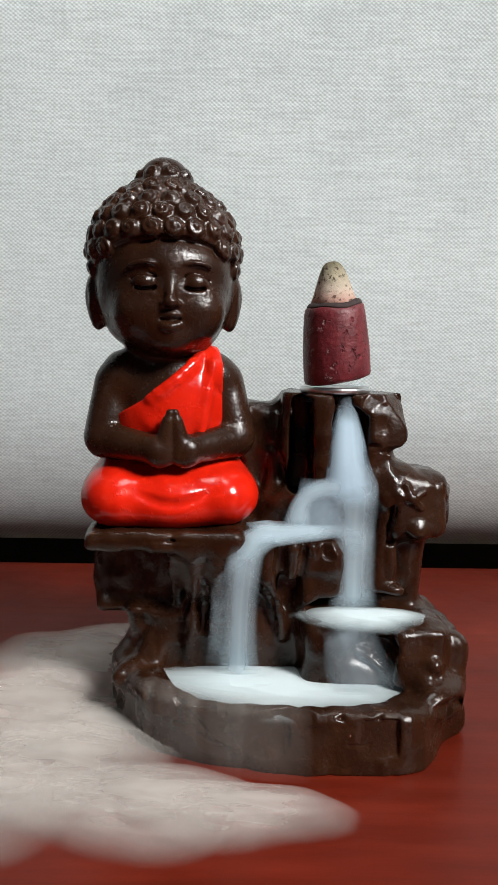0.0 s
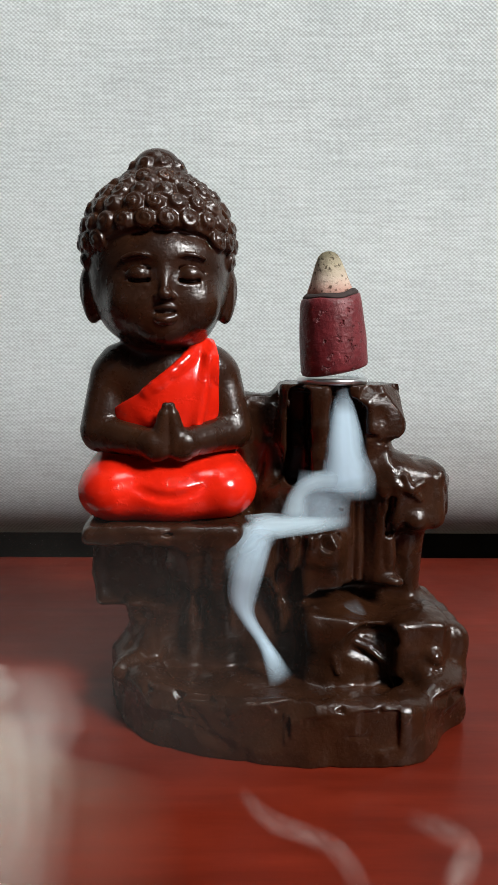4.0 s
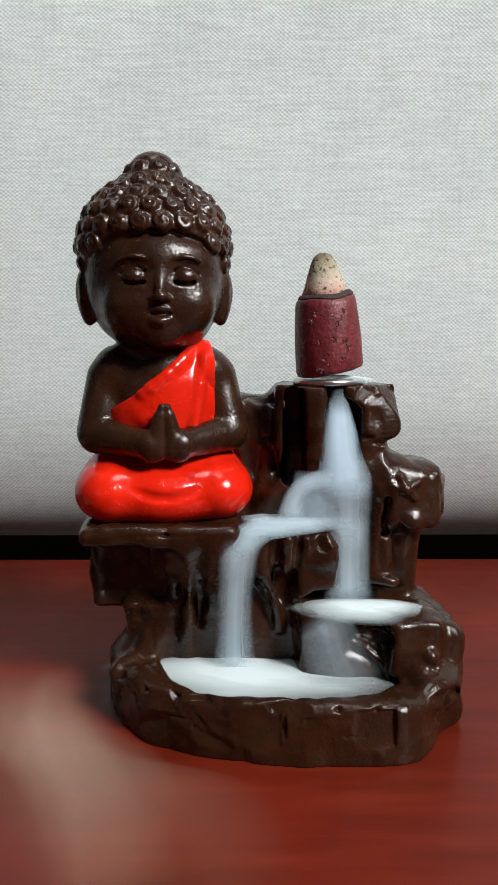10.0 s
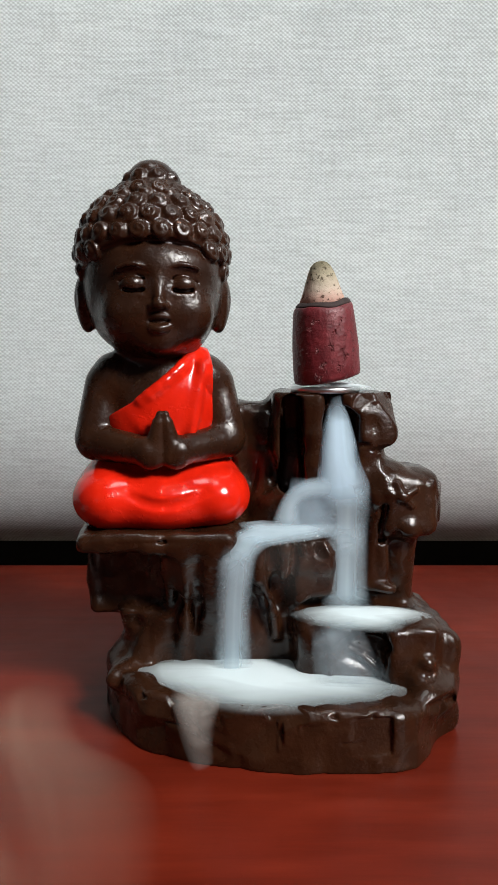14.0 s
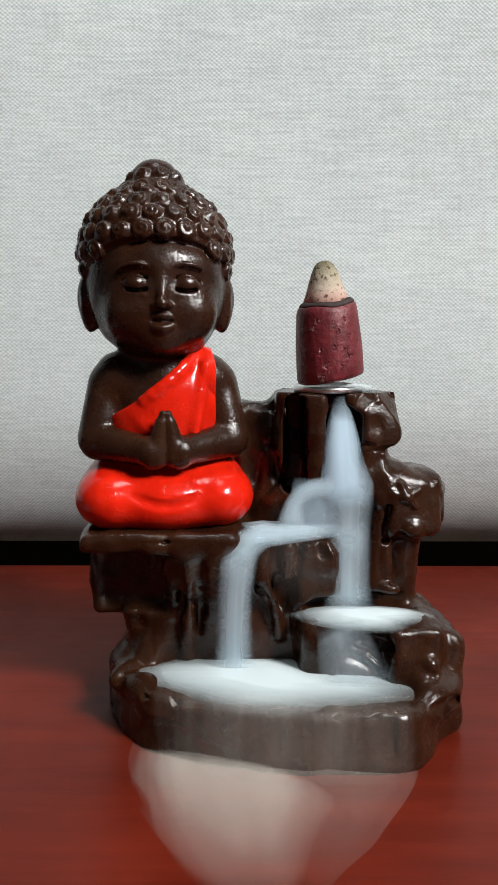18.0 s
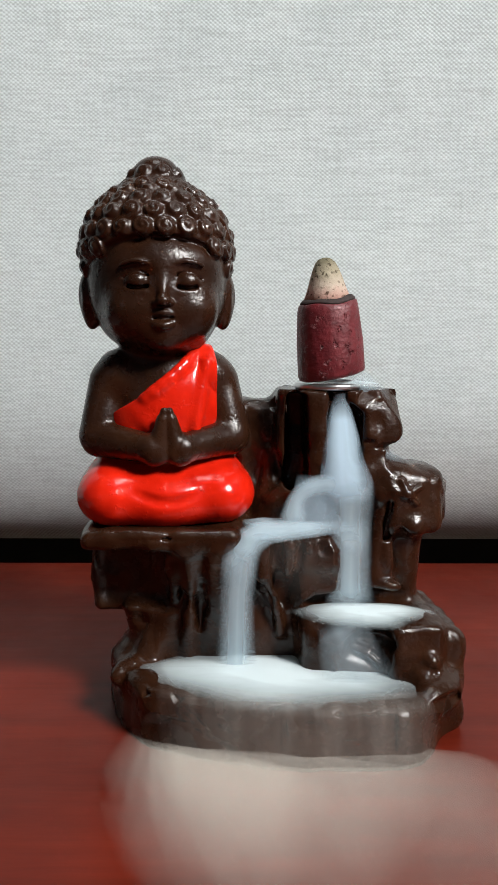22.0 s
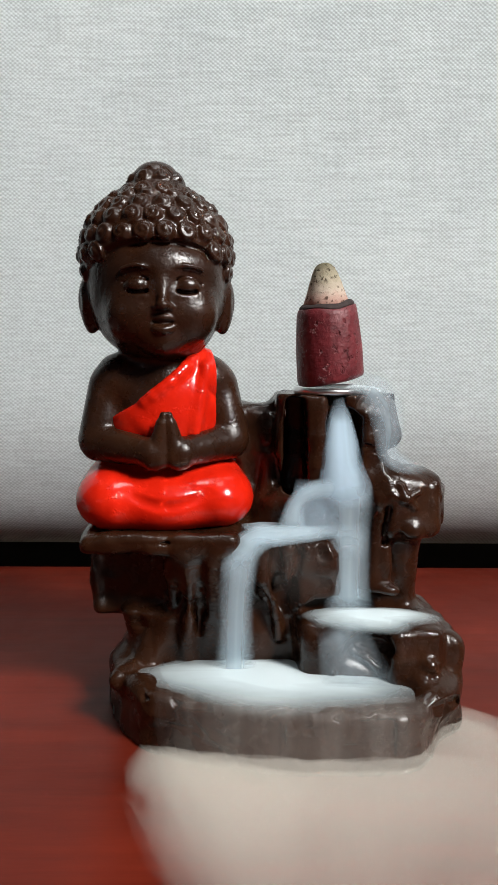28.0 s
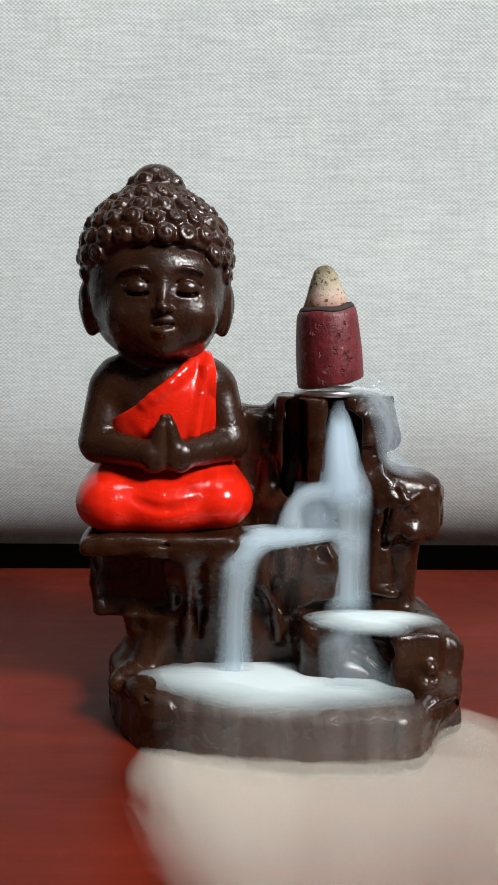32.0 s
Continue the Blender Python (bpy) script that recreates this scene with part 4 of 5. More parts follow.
def smoke_material(name, colour, density, form, streak=0.0, edge=1.6, grain=(6.0, 2.0)):
    """Thin smoke; its density falls off to the rims of the piece, which its own map coordinates give."""
    k = Nodes(name)
    k.t.nodes.remove(k.b)
    tc, sep = k.n("TexCoord"), k.n("SeparateXYZ")
    k.l(tc.outputs["UV"], sep.inputs[0])
    u, v = sep.outputs[0], sep.outputs[1]
    mp = k.n("Mapping")
    mp.inputs["Scale"].default_value = (grain[0], grain[1], 1)
    k.l(tc.outputs["UV"], mp.inputs["Vector"])
    nz = k.n("TexNoise", Scale=1.0, Detail=2.0 if form == "disc" else 4.0, Roughness=0.45, Distortion=1.2)
    k.l(mp.outputs[0], nz.inputs["Vector"])
    off = k.math("MULTIPLY", k.math("SUBTRACT", nz.outputs["Fac"], 0.5), streak)
    if form == "ribbon":
        side = k.math("SUBTRACT", 1.0, k.math("POWER", k.math("ABSOLUTE", k.math("ADD", k.math("MULTIPLY", k.math("SUBTRACT", nz.outputs["Fac"], 0.5), 0.5), k.math("SUBTRACT", k.math("MULTIPLY", u, 2.0), 1.0))), 2.0))
        ends = k.math("MULTIPLY", k.math("MINIMUM", k.math("MULTIPLY", v, 5.0), 1.0), k.math("MINIMUM", k.math("MULTIPLY", k.math("SUBTRACT", 1.0, v), 4.0), 1.0))
        body = k.math("MULTIPLY", k.math("POWER", k.math("MAXIMUM", side, 0.0), edge), k.math("MAXIMUM", ends, 0.0))
    elif form == "fan":
        # full at the near side, thinning outwards; its flanks stay fairly crisp
        w = k.math("ADD", k.math("ABSOLUTE", k.math("SUBTRACT", k.math("MULTIPLY", u, 2.0), 1.0)), k.math("MULTIPLY", k.math("ABSOLUTE", k.math("SUBTRACT", nz.outputs["Fac"], 0.5)), 0.5))
        side = k.math("MINIMUM", k.math("MULTIPLY", k.math("MAXIMUM", k.math("SUBTRACT", 1.0, w), 0.0), 1.0 / edge), 1.0)
        near = k.math("MINIMUM", k.math("MULTIPLY", v, 14.0 if edge < 0.5 else 2.6), 1.0)
        far = k.math("POWER", k.math("SUBTRACT", 1.0, v), 0.75)
        body = k.math("MULTIPLY", k.math("MULTIPLY", k.math("POWER", side, 0.8), near), far)
    else:
        du, dv = k.math("SUBTRACT", k.math("MULTIPLY", u, 2.0), 1.0), k.math("SUBTRACT", k.math("MULTIPLY", v, 2.0), 1.0)
        rr = k.math("ADD", k.math("MULTIPLY", du, du), k.math("MULTIPLY", dv, dv))
        body = k.math("POWER", k.math("MAXIMUM", k.math("SUBTRACT", 1.0, rr), 0.0), edge)
    a = k.math("MULTIPLY", k.math("MULTIPLY", body, density), k.math("ADD", 1.0, k.math("MULTIPLY", off, 2.0)))
    a = k.math("MINIMUM", k.math("MAXIMUM", a, 0.0), 0.96)
    dif, trl, clear = k.n("BsdfDiffuse"), k.n("BsdfTranslucent"), k.n("BsdfTransparent")
    dif.inputs[0].default_value = trl.inputs[0].default_value = (*colour, 1)
    half, mixer = k.n("MixShader", Fac=0.12), k.n("MixShader")
    k.l(dif.outputs[0], half.inputs[1])
    k.l(trl.outputs[0], half.inputs[2])
    k.l(a, mixer.inputs[0])
    k.l(clear.outputs[0], mixer.inputs[1])
    k.l(half.outputs[0], mixer.inputs[2])
    k.l(mixer.outputs[0], k.t.nodes["Material Output"].inputs[0])
    return k.m


BLUE = (0.58, 0.74, 0.86)
PALE = (0.60, 0.74, 0.82)
WHITE = (0.74, 0.83, 0.85)
WARM = (0.95, 0.74, 0.55)
CREAM = (0.86, 0.80, 0.74)
S_PLUME = smoke_material("dense_blue_smoke", BLUE, 0.80, "ribbon", 0.25, 1.0, (2.0, 1.0))
S_CROSS = smoke_material("pale_blue_smoke", PALE, 0.50, "ribbon", 0.3, 1.2, (2.0, 2.0))
S_FALL = smoke_material("falling_smoke", PALE, 0.44, "ribbon", 0.45, 1.5, (2.4, 0.5))
S_STEP = smoke_material("smoke_on_the_step", BLUE, 0.30, "ribbon", 0.4, 0.8, (1.5, 1.0))
S_THIN = smoke_material("thin_smoke", PALE, 0.17, "ribbon", 0.7, 1.1, (3.0, 0.8))
S_WISP = smoke_material("wispy_smoke", CREAM, 0.048, "ribbon", 1.5, 1.6, (2.0, 6.0))
S_POOL = smoke_material("pooled_smoke", WHITE, 1.15, "disc", 0.3, 1.35, (2.5, 5.0))
S_SOFT = smoke_material("soft_pooled_smoke", PALE, 0.55, "disc", 0.3, 1.6, (2.5, 5.0))
S_VEIL = smoke_material("veil_of_smoke", CREAM, 0.033, "ribbon", 1.2, 0.7, (5.0, 0.6))
S_LOBE = smoke_material("lingering_smoke", CREAM, 0.36, "disc", 0.8, 0.9, (2.0, 4.0))
S_FILM = smoke_material("film_of_smoke", CREAM, 0.020, "ribbon", 0.9, 1.2, (3.0, 1.0))
S_FAN = smoke_material("spreading_smoke", (0.88, 0.81, 0.72), 0.16, "fan", 0.55, 0.46, (7.0, 1.2))
S_BROAD = smoke_material("settled_smoke", (0.88, 0.82, 0.72), 0.17, "fan", 0.35, 0.13, (4.0, 1.0))
S_FOG = smoke_material("lingering_haze", WARM, 0.078, "fan", 0.7, 0.75, (4.0, 0.8))
S_CURL = smoke_material("curling_smoke", PALE, 0.34, "ribbon", 1.0, 1.0, (2.4, 1.6))
S_GUST = smoke_material("gust_of_smoke", CREAM, 0.16, "fan", 0.9, 0.55, (5.0, 2.0))
S_AIR = smoke_material("smoky_air", CREAM, 0.018, "ribbon", 1.2, 1.2, (1.5, 2.5))
S_DRIP = smoke_material("dripping_smoke", CREAM, 0.050, "ribbon", 0.6, 0.9, (2.0, 1.0))


def smooth_path(pts, n):
    """Points evenly along a Catmull-Rom curve."""
    p = np.array(pts, float)
    p = np.vstack([2 * p[0] - p[1], p, 2 * p[-1] - p[-2]])
    out = []
    for s in np.linspace(0, len(pts) - 1 - 1e-6, n):
        i, t = int(s), s - int(s)
        a, b, c, d = p[i:i + 4]
        out.append(0.5 * (2 * b + (c - a) * t + (2 * a - 5 * b + 4 * c - d) * t * t + (3 * b - a - 3 * c + d) * t ** 3))
    return np.array(out)


def with_uv(name, verts, faces, uvs, material, parent):
    ob = link_mesh(name, verts, faces, [material], parent)
    lay = ob.data.uv_layers.new(name="map")
    co = np.array(uvs, np.float32)
    ix = np.zeros(len(ob.data.loops), np.int32)
    ob.data.loops.foreach_get("vertex_index", ix)
    lay.data.foreach_set("uv", co[ix].ravel())
    return ob


def ribbon(name, pts, facing, thick, material, parent, n=40, m=14):
    """A flattened strand along (x, y, z, width) points in millimetres; facing: the way its broad side looks."""
    p = smooth_path(pts, n)
    face = np.array(facing, float)
    tan = np.gradient(p[:, :3], axis=0)
    tan /= np.linalg.norm(tan, axis=1)[:, None]
    cross = np.cross(tan, face)
    cross /= np.linalg.norm(cross, axis=1)[:, None]
    out = np.cross(cross, tan)
    verts, uvs = [], []
    for side in (1, -1):
        for i in range(n):
            for j in range(m + 1):
                u = -1 + 2 * j / m
                q = p[i, :3] + cross[i] * u * p[i, 3] * 0.5 + side * out[i] * thick * math.sqrt(max(0.0, 1 - u * u)) * 0.5
                verts.append(tuple(q * 0.001))
                uvs.append(((u + 1) / 2, i / (n - 1)))
    faces, base = [], n * (m + 1)
    for i in range(n - 1):
        for j in range(m):
            a = i * (m + 1) + j
            faces.append((a, a + 1, a + m + 2, a + m + 1))
            faces.append((base + a, base + a + m + 1, base + a + m + 2, base + a + 1))
    return with_uv(name, verts, faces, uvs, material, parent)


def puff(name, rx, ry, h, material, parent, seed=0, rings=10, n=48, lobes=0.16):
    """A low heap of smoke with an uneven rim; it lies on its own ground."""
    verts, uvs, faces = [(0, 0, h * 0.001)], [(0.5, 0.5)], []
    for i in range(1, rings + 1):
        r = i / rings
        for j in range(n):
            a = 2 * math.pi * j / n
            w = 1 + lobes * noise.noise((math.cos(a) * 1.3 + seed * 3.7, math.sin(a) * 1.3, seed)) * 2
            x, y = rx * w * r * math.cos(a), ry * w * r * math.sin(a)
            b = 1 + 0.15 * noise.noise((x * 0.11 + seed, y * 0.11, 4.0))
            verts.append((x * 0.001, y * 0.001, h * 0.001 * max(0.0, 1 - r * r) ** 0.6 * b))
            uvs.append((0.5 + 0.5 * r * math.cos(a), 0.5 + 0.5 * r * math.sin(a)))
    top = len(verts)
    verts.append((0, 0, 0.0))
    uvs.append((0.5, 0.5))
    for j in range(n):
        faces.append((0, 1 + j, 1 + (j + 1) % n))
        faces.append((top, 1 + (rings - 1) * n + (j + 1) % n, 1 + (rings - 1) * n + j))
        for i in range(rings - 1):
            a, b = 1 + i * n, 1 + (i + 1) * n
            faces.append((a + j, b + j, b + (j + 1) % n, a + (j + 1) % n))
    return with_uv(name, verts, faces, uvs, material, parent)


def carpet(name, left, right, h, material, parent, n=36, m=28, seed=0):
    """A low sheet of smoke on the table between two flanks, each a few (x, y) points outwards in millimetres."""
    a, b = smooth_path(left, n), smooth_path(right, n)
    verts, uvs, faces = [], [], []
    for i in range(n):
        v = i / (n - 1)
        for j in range(m + 1):
            u = j / m
            p = a[i] * (1 - u) + b[i] * u
            lift = math.sqrt(max(0.0, 1 - (2 * u - 1) ** 2)) * min(1.0, 6 * v) * (1 - 0.5 * v)
            z = h * lift * (1 + 0.25 * noise.noise((p[0] * 0.09 + seed, p[1] * 0.05, 2.0)))
            verts.append((p[0] * 0.001, p[1] * 0.001, z * 0.001))
            uvs.append((u, v))
    verts += [(x, y, 0.12 * z) for x, y, z in verts]
    uvs += uvs
    for i in range(n - 1):
        for j in range(m):
            k, low = i * (m + 1) + j, n * (m + 1)
            faces.append((k, k + m + 1, k + m + 2, k + 1))
            faces.append((low + k, low + k + 1, low + k + m + 2, low + k + m + 1))
    return with_uv(name, verts, faces, uvs, material, parent)


def rim_sheet(name, x0, x1, material, parent, n=30, m=18):
    """Smoke that spills over the front rim and down to the table, following the rim's line."""
    verts, uvs, faces = [], [], []
    for side in (0.0, 0.5):
        for i in range(n):
            s = i / (n - 1)
            x = x0 + (x1 - x0) * s
            front = rim_line(x)
            for j in range(m):
                t = j / (m - 1)
                q = min(1.0, t / 0.35)
                y, z = front + 4.6 - 6.6 * math.sin(q * math.pi / 2), 13.8 - 1.2 * q * q
                if t > 0.35:
                    q = (t - 0.35) / 0.65
                    y, z = front - 2.0 - 1.2 * q, 12.6 - 12.3 * q
                verts.append((x * 0.001, (y + side) * 0.001, (z - side * 0.6) * 0.001))
                uvs.append((s, 0.12 + 0.80 * t))
    for i in range(n - 1):
        for j in range(m - 1):
            a = i * m + j
            faces.append((a, a + 1, a + m + 1, a + m))
            faces.append((n * m + a, n * m + a + m, n * m + a + m + 1, n * m + a + 1))
    return with_uv(name, verts, faces, uvs, material, parent)


FRONT, SLANT = (0, -1, 0), (0, -0.6, 0.8)
fall = tagged(new("smoke_waterfall"), "pale blue-white smoke pouring down the brown rock steps", "smoke")
spill = tagged(new("smoke_bank"), "cream smoke bank spreading over the red-brown table", "smoke")
drift = tagged(new("smoke_drift"), "pale smoke drifting and thinning over the table", "smoke")
MOVES = []


def moving(ob, rows):
    """Notes where a piece goes: rows of seconds, x, y, z in millimetres and the turn about z in degrees."""
    MOVES.append((ob, rows))
    return ob


def still(x=0, y=0, z=0, a=0, sway=0.25, phase=0.0):
    """A piece that stays, with a slow sway."""
    return [(t, x + sway * math.sin(t * 1.1 + phase), y, z, a) for t in range(0, 33, 2)]


def build_waterfall_smoke():
    moving(ribbon("spout_plume", [(19.6, 12.8, 72.5, 3.0), (19.8, 11.8, 67.5, 5.6), (20.0, 10.6, 62.5, 8.0), (20.2, 9.8, 58.5, 9.0), (20.6, 9.4, 55, 10.8), (21.2, 9.2, 52, 11.6), (21.4, 9.2, 48.6, 11)], FRONT, 3.0, S_PLUME, fall), still(sway=0.2))
    moving(puff("upper_pool", 7.4, 4.4, 1.4, S_SOFT, fall, 1), [(0, 17, 15, 49.6, 0), (0.5, 17, 15, 49.6, 0), (1.0, 18.6, 10.8, 50.6, 0), (4.6, 18.6, 10.8, 50.4, 0), (5.4, 18, 15, 49.6, 0), (32, 18, 15, 49.6, 0)])
    moving(ribbon("side_cascade", [(24, 8.8, 52.0, 8), (17, 8.7, 52.9, 5.6), (12.6, 8.5, 52.2, 4.6), (10.0, 8.3, 49.6, 4.6), (9.2, 7.9, 45.6, 6.4), (8.4, 7.4, 42.5, 7.0)], FRONT, 1.6, S_CROSS, fall), still(phase=2))
    moving(puff("knee_pool", 6.5, 5.0, 1.2, S_SOFT, fall, 6), still(4.0, 12.5, 43.4, 0, 0.3, 5))
    moving(puff("corner_pool", 5.0, 3.4, 1.6, S_SOFT, fall, 7), still(2.4, 5.0, 42.4, 0, 0.3, 2))
    moving(ribbon("step_veil", [(15.4, 9.0, 55, 12), (15.0, 8.8, 49, 12), (14.6, 8.4, 42, 12)], FRONT, 0.8, S_STEP, fall), still(phase=3))
    moving(ribbon("cross_stream", [(21, 7.6, 44.4, 2.4), (14, 6.4, 44.0, 4.4), (8, 5.6, 43.8, 5.6), (3.4, 4.6, 43.6, 6.8), (0.2, 3.0, 42.2, 7.8), (-1.6, 1.8, 39, 8.2), (-2.2, 1.8, 33, 7.6)], SLANT, 1.8, S_CROSS, fall), still(phase=4))
    # a film of smoke that comes to hang over the terrace wall
    moving(ribbon("terrace_film", [(4, 4.6, 47, 15), (9, 5.2, 42, 17), (12.5, 5.8, 36, 15), (14.5, 6.4, 29, 12)], FRONT, 0.9, S_FILM, fall),
           [(0, 0, 9, 0, 0), (9.6, 0, 9, 1, 0), (10.8, 0, 0.6, 4, 0), (12, 0.3, 0, 0, 0), (17, 0, 0, -1, 0), (32, 0.4, 0, -1.5, 0)])
    # the fall on the cliff side: it dies down, then comes back
    lf = [(0, 0, 0, 0, 0), (0.5, 0, 0, -1, 0), (1.0, 0, 16, -4, 0), (3.8, 0, 16, 0, 0), (4.6, 0, 3, 1, 0), (5.0, 0, 0, 0.5, 0), (5.6, 0, 0, 0, 0)]
    lf += [(t, 0.3 * math.sin(t), 0, 0, 0) for t in range(7, 33, 2)]
    moving(ribbon("cliff_fall", [(-1.0, 2.2, 42, 7.6), (-1.8, 2.0, 38, 8.2), (-2.4, 3.4, 30, 7.8), (-2.6, 5.6, 20, 8.4), (-2.6, 7.6, 13, 10.5), (-2.4, 8.6, 9.6, 16)], FRONT, 2.2, S_FALL, fall), lf)
    moving(ribbon("cliff_fall_edge", [(-2.6, 3.4, 43, 4), (-4.4, 4.0, 34, 4.2), (-5.0, 6.0, 22, 4.6), (-5.4, 8.6, 12, 6)], FRONT, 1.4, S_THIN, fall),
           [(0, -2, 0, 0, 0), (0.5, -3, 0, -1, 0), (1.0, 0, 18, -4, 0), (5.0, 0, 18, 0, 0), (6.6, 1.0, 0, 0, 0), (7.5, 0.6, 0, 0, 0), (9.5, 1.6, 0, 0, 0), (15, 3.4, 0.4, 0, 0), (24, 3.0, 0.4, 0, 0), (32, 3.2, 0.4, 0, 0)])
    moving(ribbon("rivulet", [(3.0, 4.4, 44.0, 6.0), (0.4, 3.0, 41, 6), (-1.8, 2.6, 36, 5.0), (-4.4, 3.6, 29, 4.0), (-6.8, 5.6, 22, 3.0), (-9.4, 7.6, 16, 1.6)], FRONT, 1.8, S_CROSS, fall),
           [(0, 4, 18, 2, 0), (1.3, 4, 18, 6, 0), (1.7, 0.8, 0, 2, 0), (2.1, 0, 0, 0, 0), (2.5, 0.6, 0.5, -1, 0), (2.9, 2, 16, -2, 0), (32, 2, 18, 0, 0)])
    moving(ribbon("rivulet", [(2.0, 4.0, 43.6, 6.4), (-0.6, 2.6, 41, 7), (-2.4, 2.6, 35, 7.4), (-3.2, 4.2, 29, 6.4), (-2.2, 5.6, 24, 3.6), (1.2, 6.6, 18, 3.0), (3.6, 5.0, 13.6, 4.6), (5.0, 2.0, 11.0, 6.0)], FRONT, 1.8, S_PLUME, fall),
           [(0, 0, 18, 6, 0), (2.1, 0, 18, 4, 0), (2.6, -0.6, 0, 2.5, 0), (3.0, 0, 0, 0, 0), (3.5, 1.4, -0.4, 0, 3), (4.7, 1.8, 0, 0, 0), (5.4, 0, 12, 0, 0), (6.0, 0, 18, 0, 0), (32, 0, 18, 0, 0)])
    # the fall beside the boulder, in two lengths
    moving(ribbon("long_fall", [(21.4, 9.0, 54, 11), (21.7, 9.0, 50, 11), (21.9, 9.8, 44, 10), (22, 10.0, 37, 9.6)], FRONT, 2.4, S_FALL, fall),
           [(0, 0, 0, 0, 0), (0.5, 0, 0, -0.5, 0), (0.9, 0, 7, -2, 0), (4.6, 0, 7, 3, 0), (5.4, 0.3, 0, 3.5, 0), (5.9, 0, 0, 0, 0)] + [(t, 0.15 * math.sin(t), 0, 0, 0) for t in range(8, 33, 3)] + [(32, 0, 0, 0, 0)])
    moving(ribbon("long_fall_foot", [(21.9, 9.6, 46, 9.8), (22, 9.9, 39, 10), (22.2, 10.0, 31, 10), (22.5, 9.8, 24.4, 13)], FRONT, 2.2, S_FALL, fall),
           [(0, 0, 0, 0, 0), (0.4, 0, 0, -0.5, 0), (0.8, 0, 13, -1, 0), (5.2, 0, 11, 7, 0), (5.7, 0, 1.5, 7, 0), (6.1, 0, 0, 4.5, 0), (6.5, 0, 0, 0, 0)] + [(t, 0.15 * math.sin(t + 1), 0, 0, 0) for t in range(8, 33, 3)] + [(32, 0, 0, 0, 0)])
    moving(puff("ledge_pool", 15.0, 7.6, 1.6, S_POOL, fall, 2), [(0, 24, 6.8, 24.6, 0), (0.4, 24, 6.8, 24.4, 0), (0.9, 25, 17, 17, 0), (6.0, 25, 17, 17, 0), (6.4, 23, 11, 22.6, 0), (6.9, 21.5, 7.4, 24.2, 0), (7.6, 22.6, 6.8, 24.6, 0), (9, 23.8, 6.8, 24.6, 0), (13, 25, 6.8, 24.6, 0), (20, 24.4, 6.8, 24.6, 0), (28, 26, 6.8, 24.6, 0), (32, 26.2, 6.8, 24.6, 0)])
    moving(ribbon("ledge_spill", [(17.0, 2.6, 25.6, 11), (18.0, -0.2, 23.4, 12), (19.6, -0.8, 18, 14), (21.5, -0.8, 13.5, 15), (22.5, 0.0, 10.2, 17)], FRONT, 1.4, S_THIN, fall),
           [(0, 2, 0, 0, 0), (0.4, 2, 0, 0, 0), (0.9, 2, 8, -2, 0), (6.8, 0, 9, 0, 0), (7.6, -1, 0, 2, 0), (8.6, -2, 0, 0, 0), (12, 0, 0, 0, 0), (18, 1.5, 0, 0, 0), (32, 1.8, 0, 0, 0)])
    # pools in the basin, which fill one after the other
    moving(puff("basin_pool", 31.0, 13.6, 1.8, S_POOL, fall, 3), [(0, 5.5, 4.6, 10.2, -8), (0.5, 4.5, 4.2, 10.0, -8), (0.9, 7, 20, 4, -8), (8.0, 7, 20, 4, -8), (8.6, 0, 14, 7, -8), (9.2, -3.0, 7.4, 9.6, -8), (10.5, 1, 6, 10.4, -8), (12.5, 3.0, 5.2, 11.3, -8), (17, 4.2, 4.0, 12.0, -7), (24, 4.8, 4.0, 12.1, -7), (32, 4.8, 4.0, 12.1, -7)])
    moving(puff("basin_pool_heart", 18.0, 8.2, 1.6, S_POOL, fall, 4), [(0, -2, 5, 10.4, -8), (0.5, -4, 4, 10.0, -8), (0.9, 4, 16, 4.0, -8), (4.4, 4, 16, 4, -8), (5.4, 4.0, 5.0, 9.7, -8), (6.2, 5.0, 4.6, 10.0, -8), (7.2, 4.0, 5.4, 10.2, -8), (9, -3, 7, 10.3, -8), (13, 0, 6, 10.4, -8), (32, 1, 6, 10.4, -8)])
    # over the rim
    # each length of it: where along the rim, then when it comes and goes
    for x0, x1, shows in ((-27, -9, ((-1, 0.6), (17.8, 20.8))), (-19, 3, ((-1, 0.8), (16.0, 33))), (-9, 12, ((-1, 0.7), (15.6, 33))), (0, 22, ((16.4, 33),)), (10, 32, ((17.0, 33),)), (20, 36, ((18.0, 33),))):
        rows, hid = [], (2.0, 13.0, -5.0)
        for t in [0.25 * i for i in range(129)]:
            near = max(min(1.0, (t - a) / 0.7, (b - t) / 0.7) for a, b in shows)
            w = 1 - max(0.0, near)
            w = w * w * (3 - 2 * w)
            rows.append((t, hid[0] * w + 0.3 * math.sin(t * 0.9 + x0), hid[1] * w, hid[2] * w, 0))
        moving(rim_sheet("rim_veil", x0, x1, S_VEIL, fall), rows)
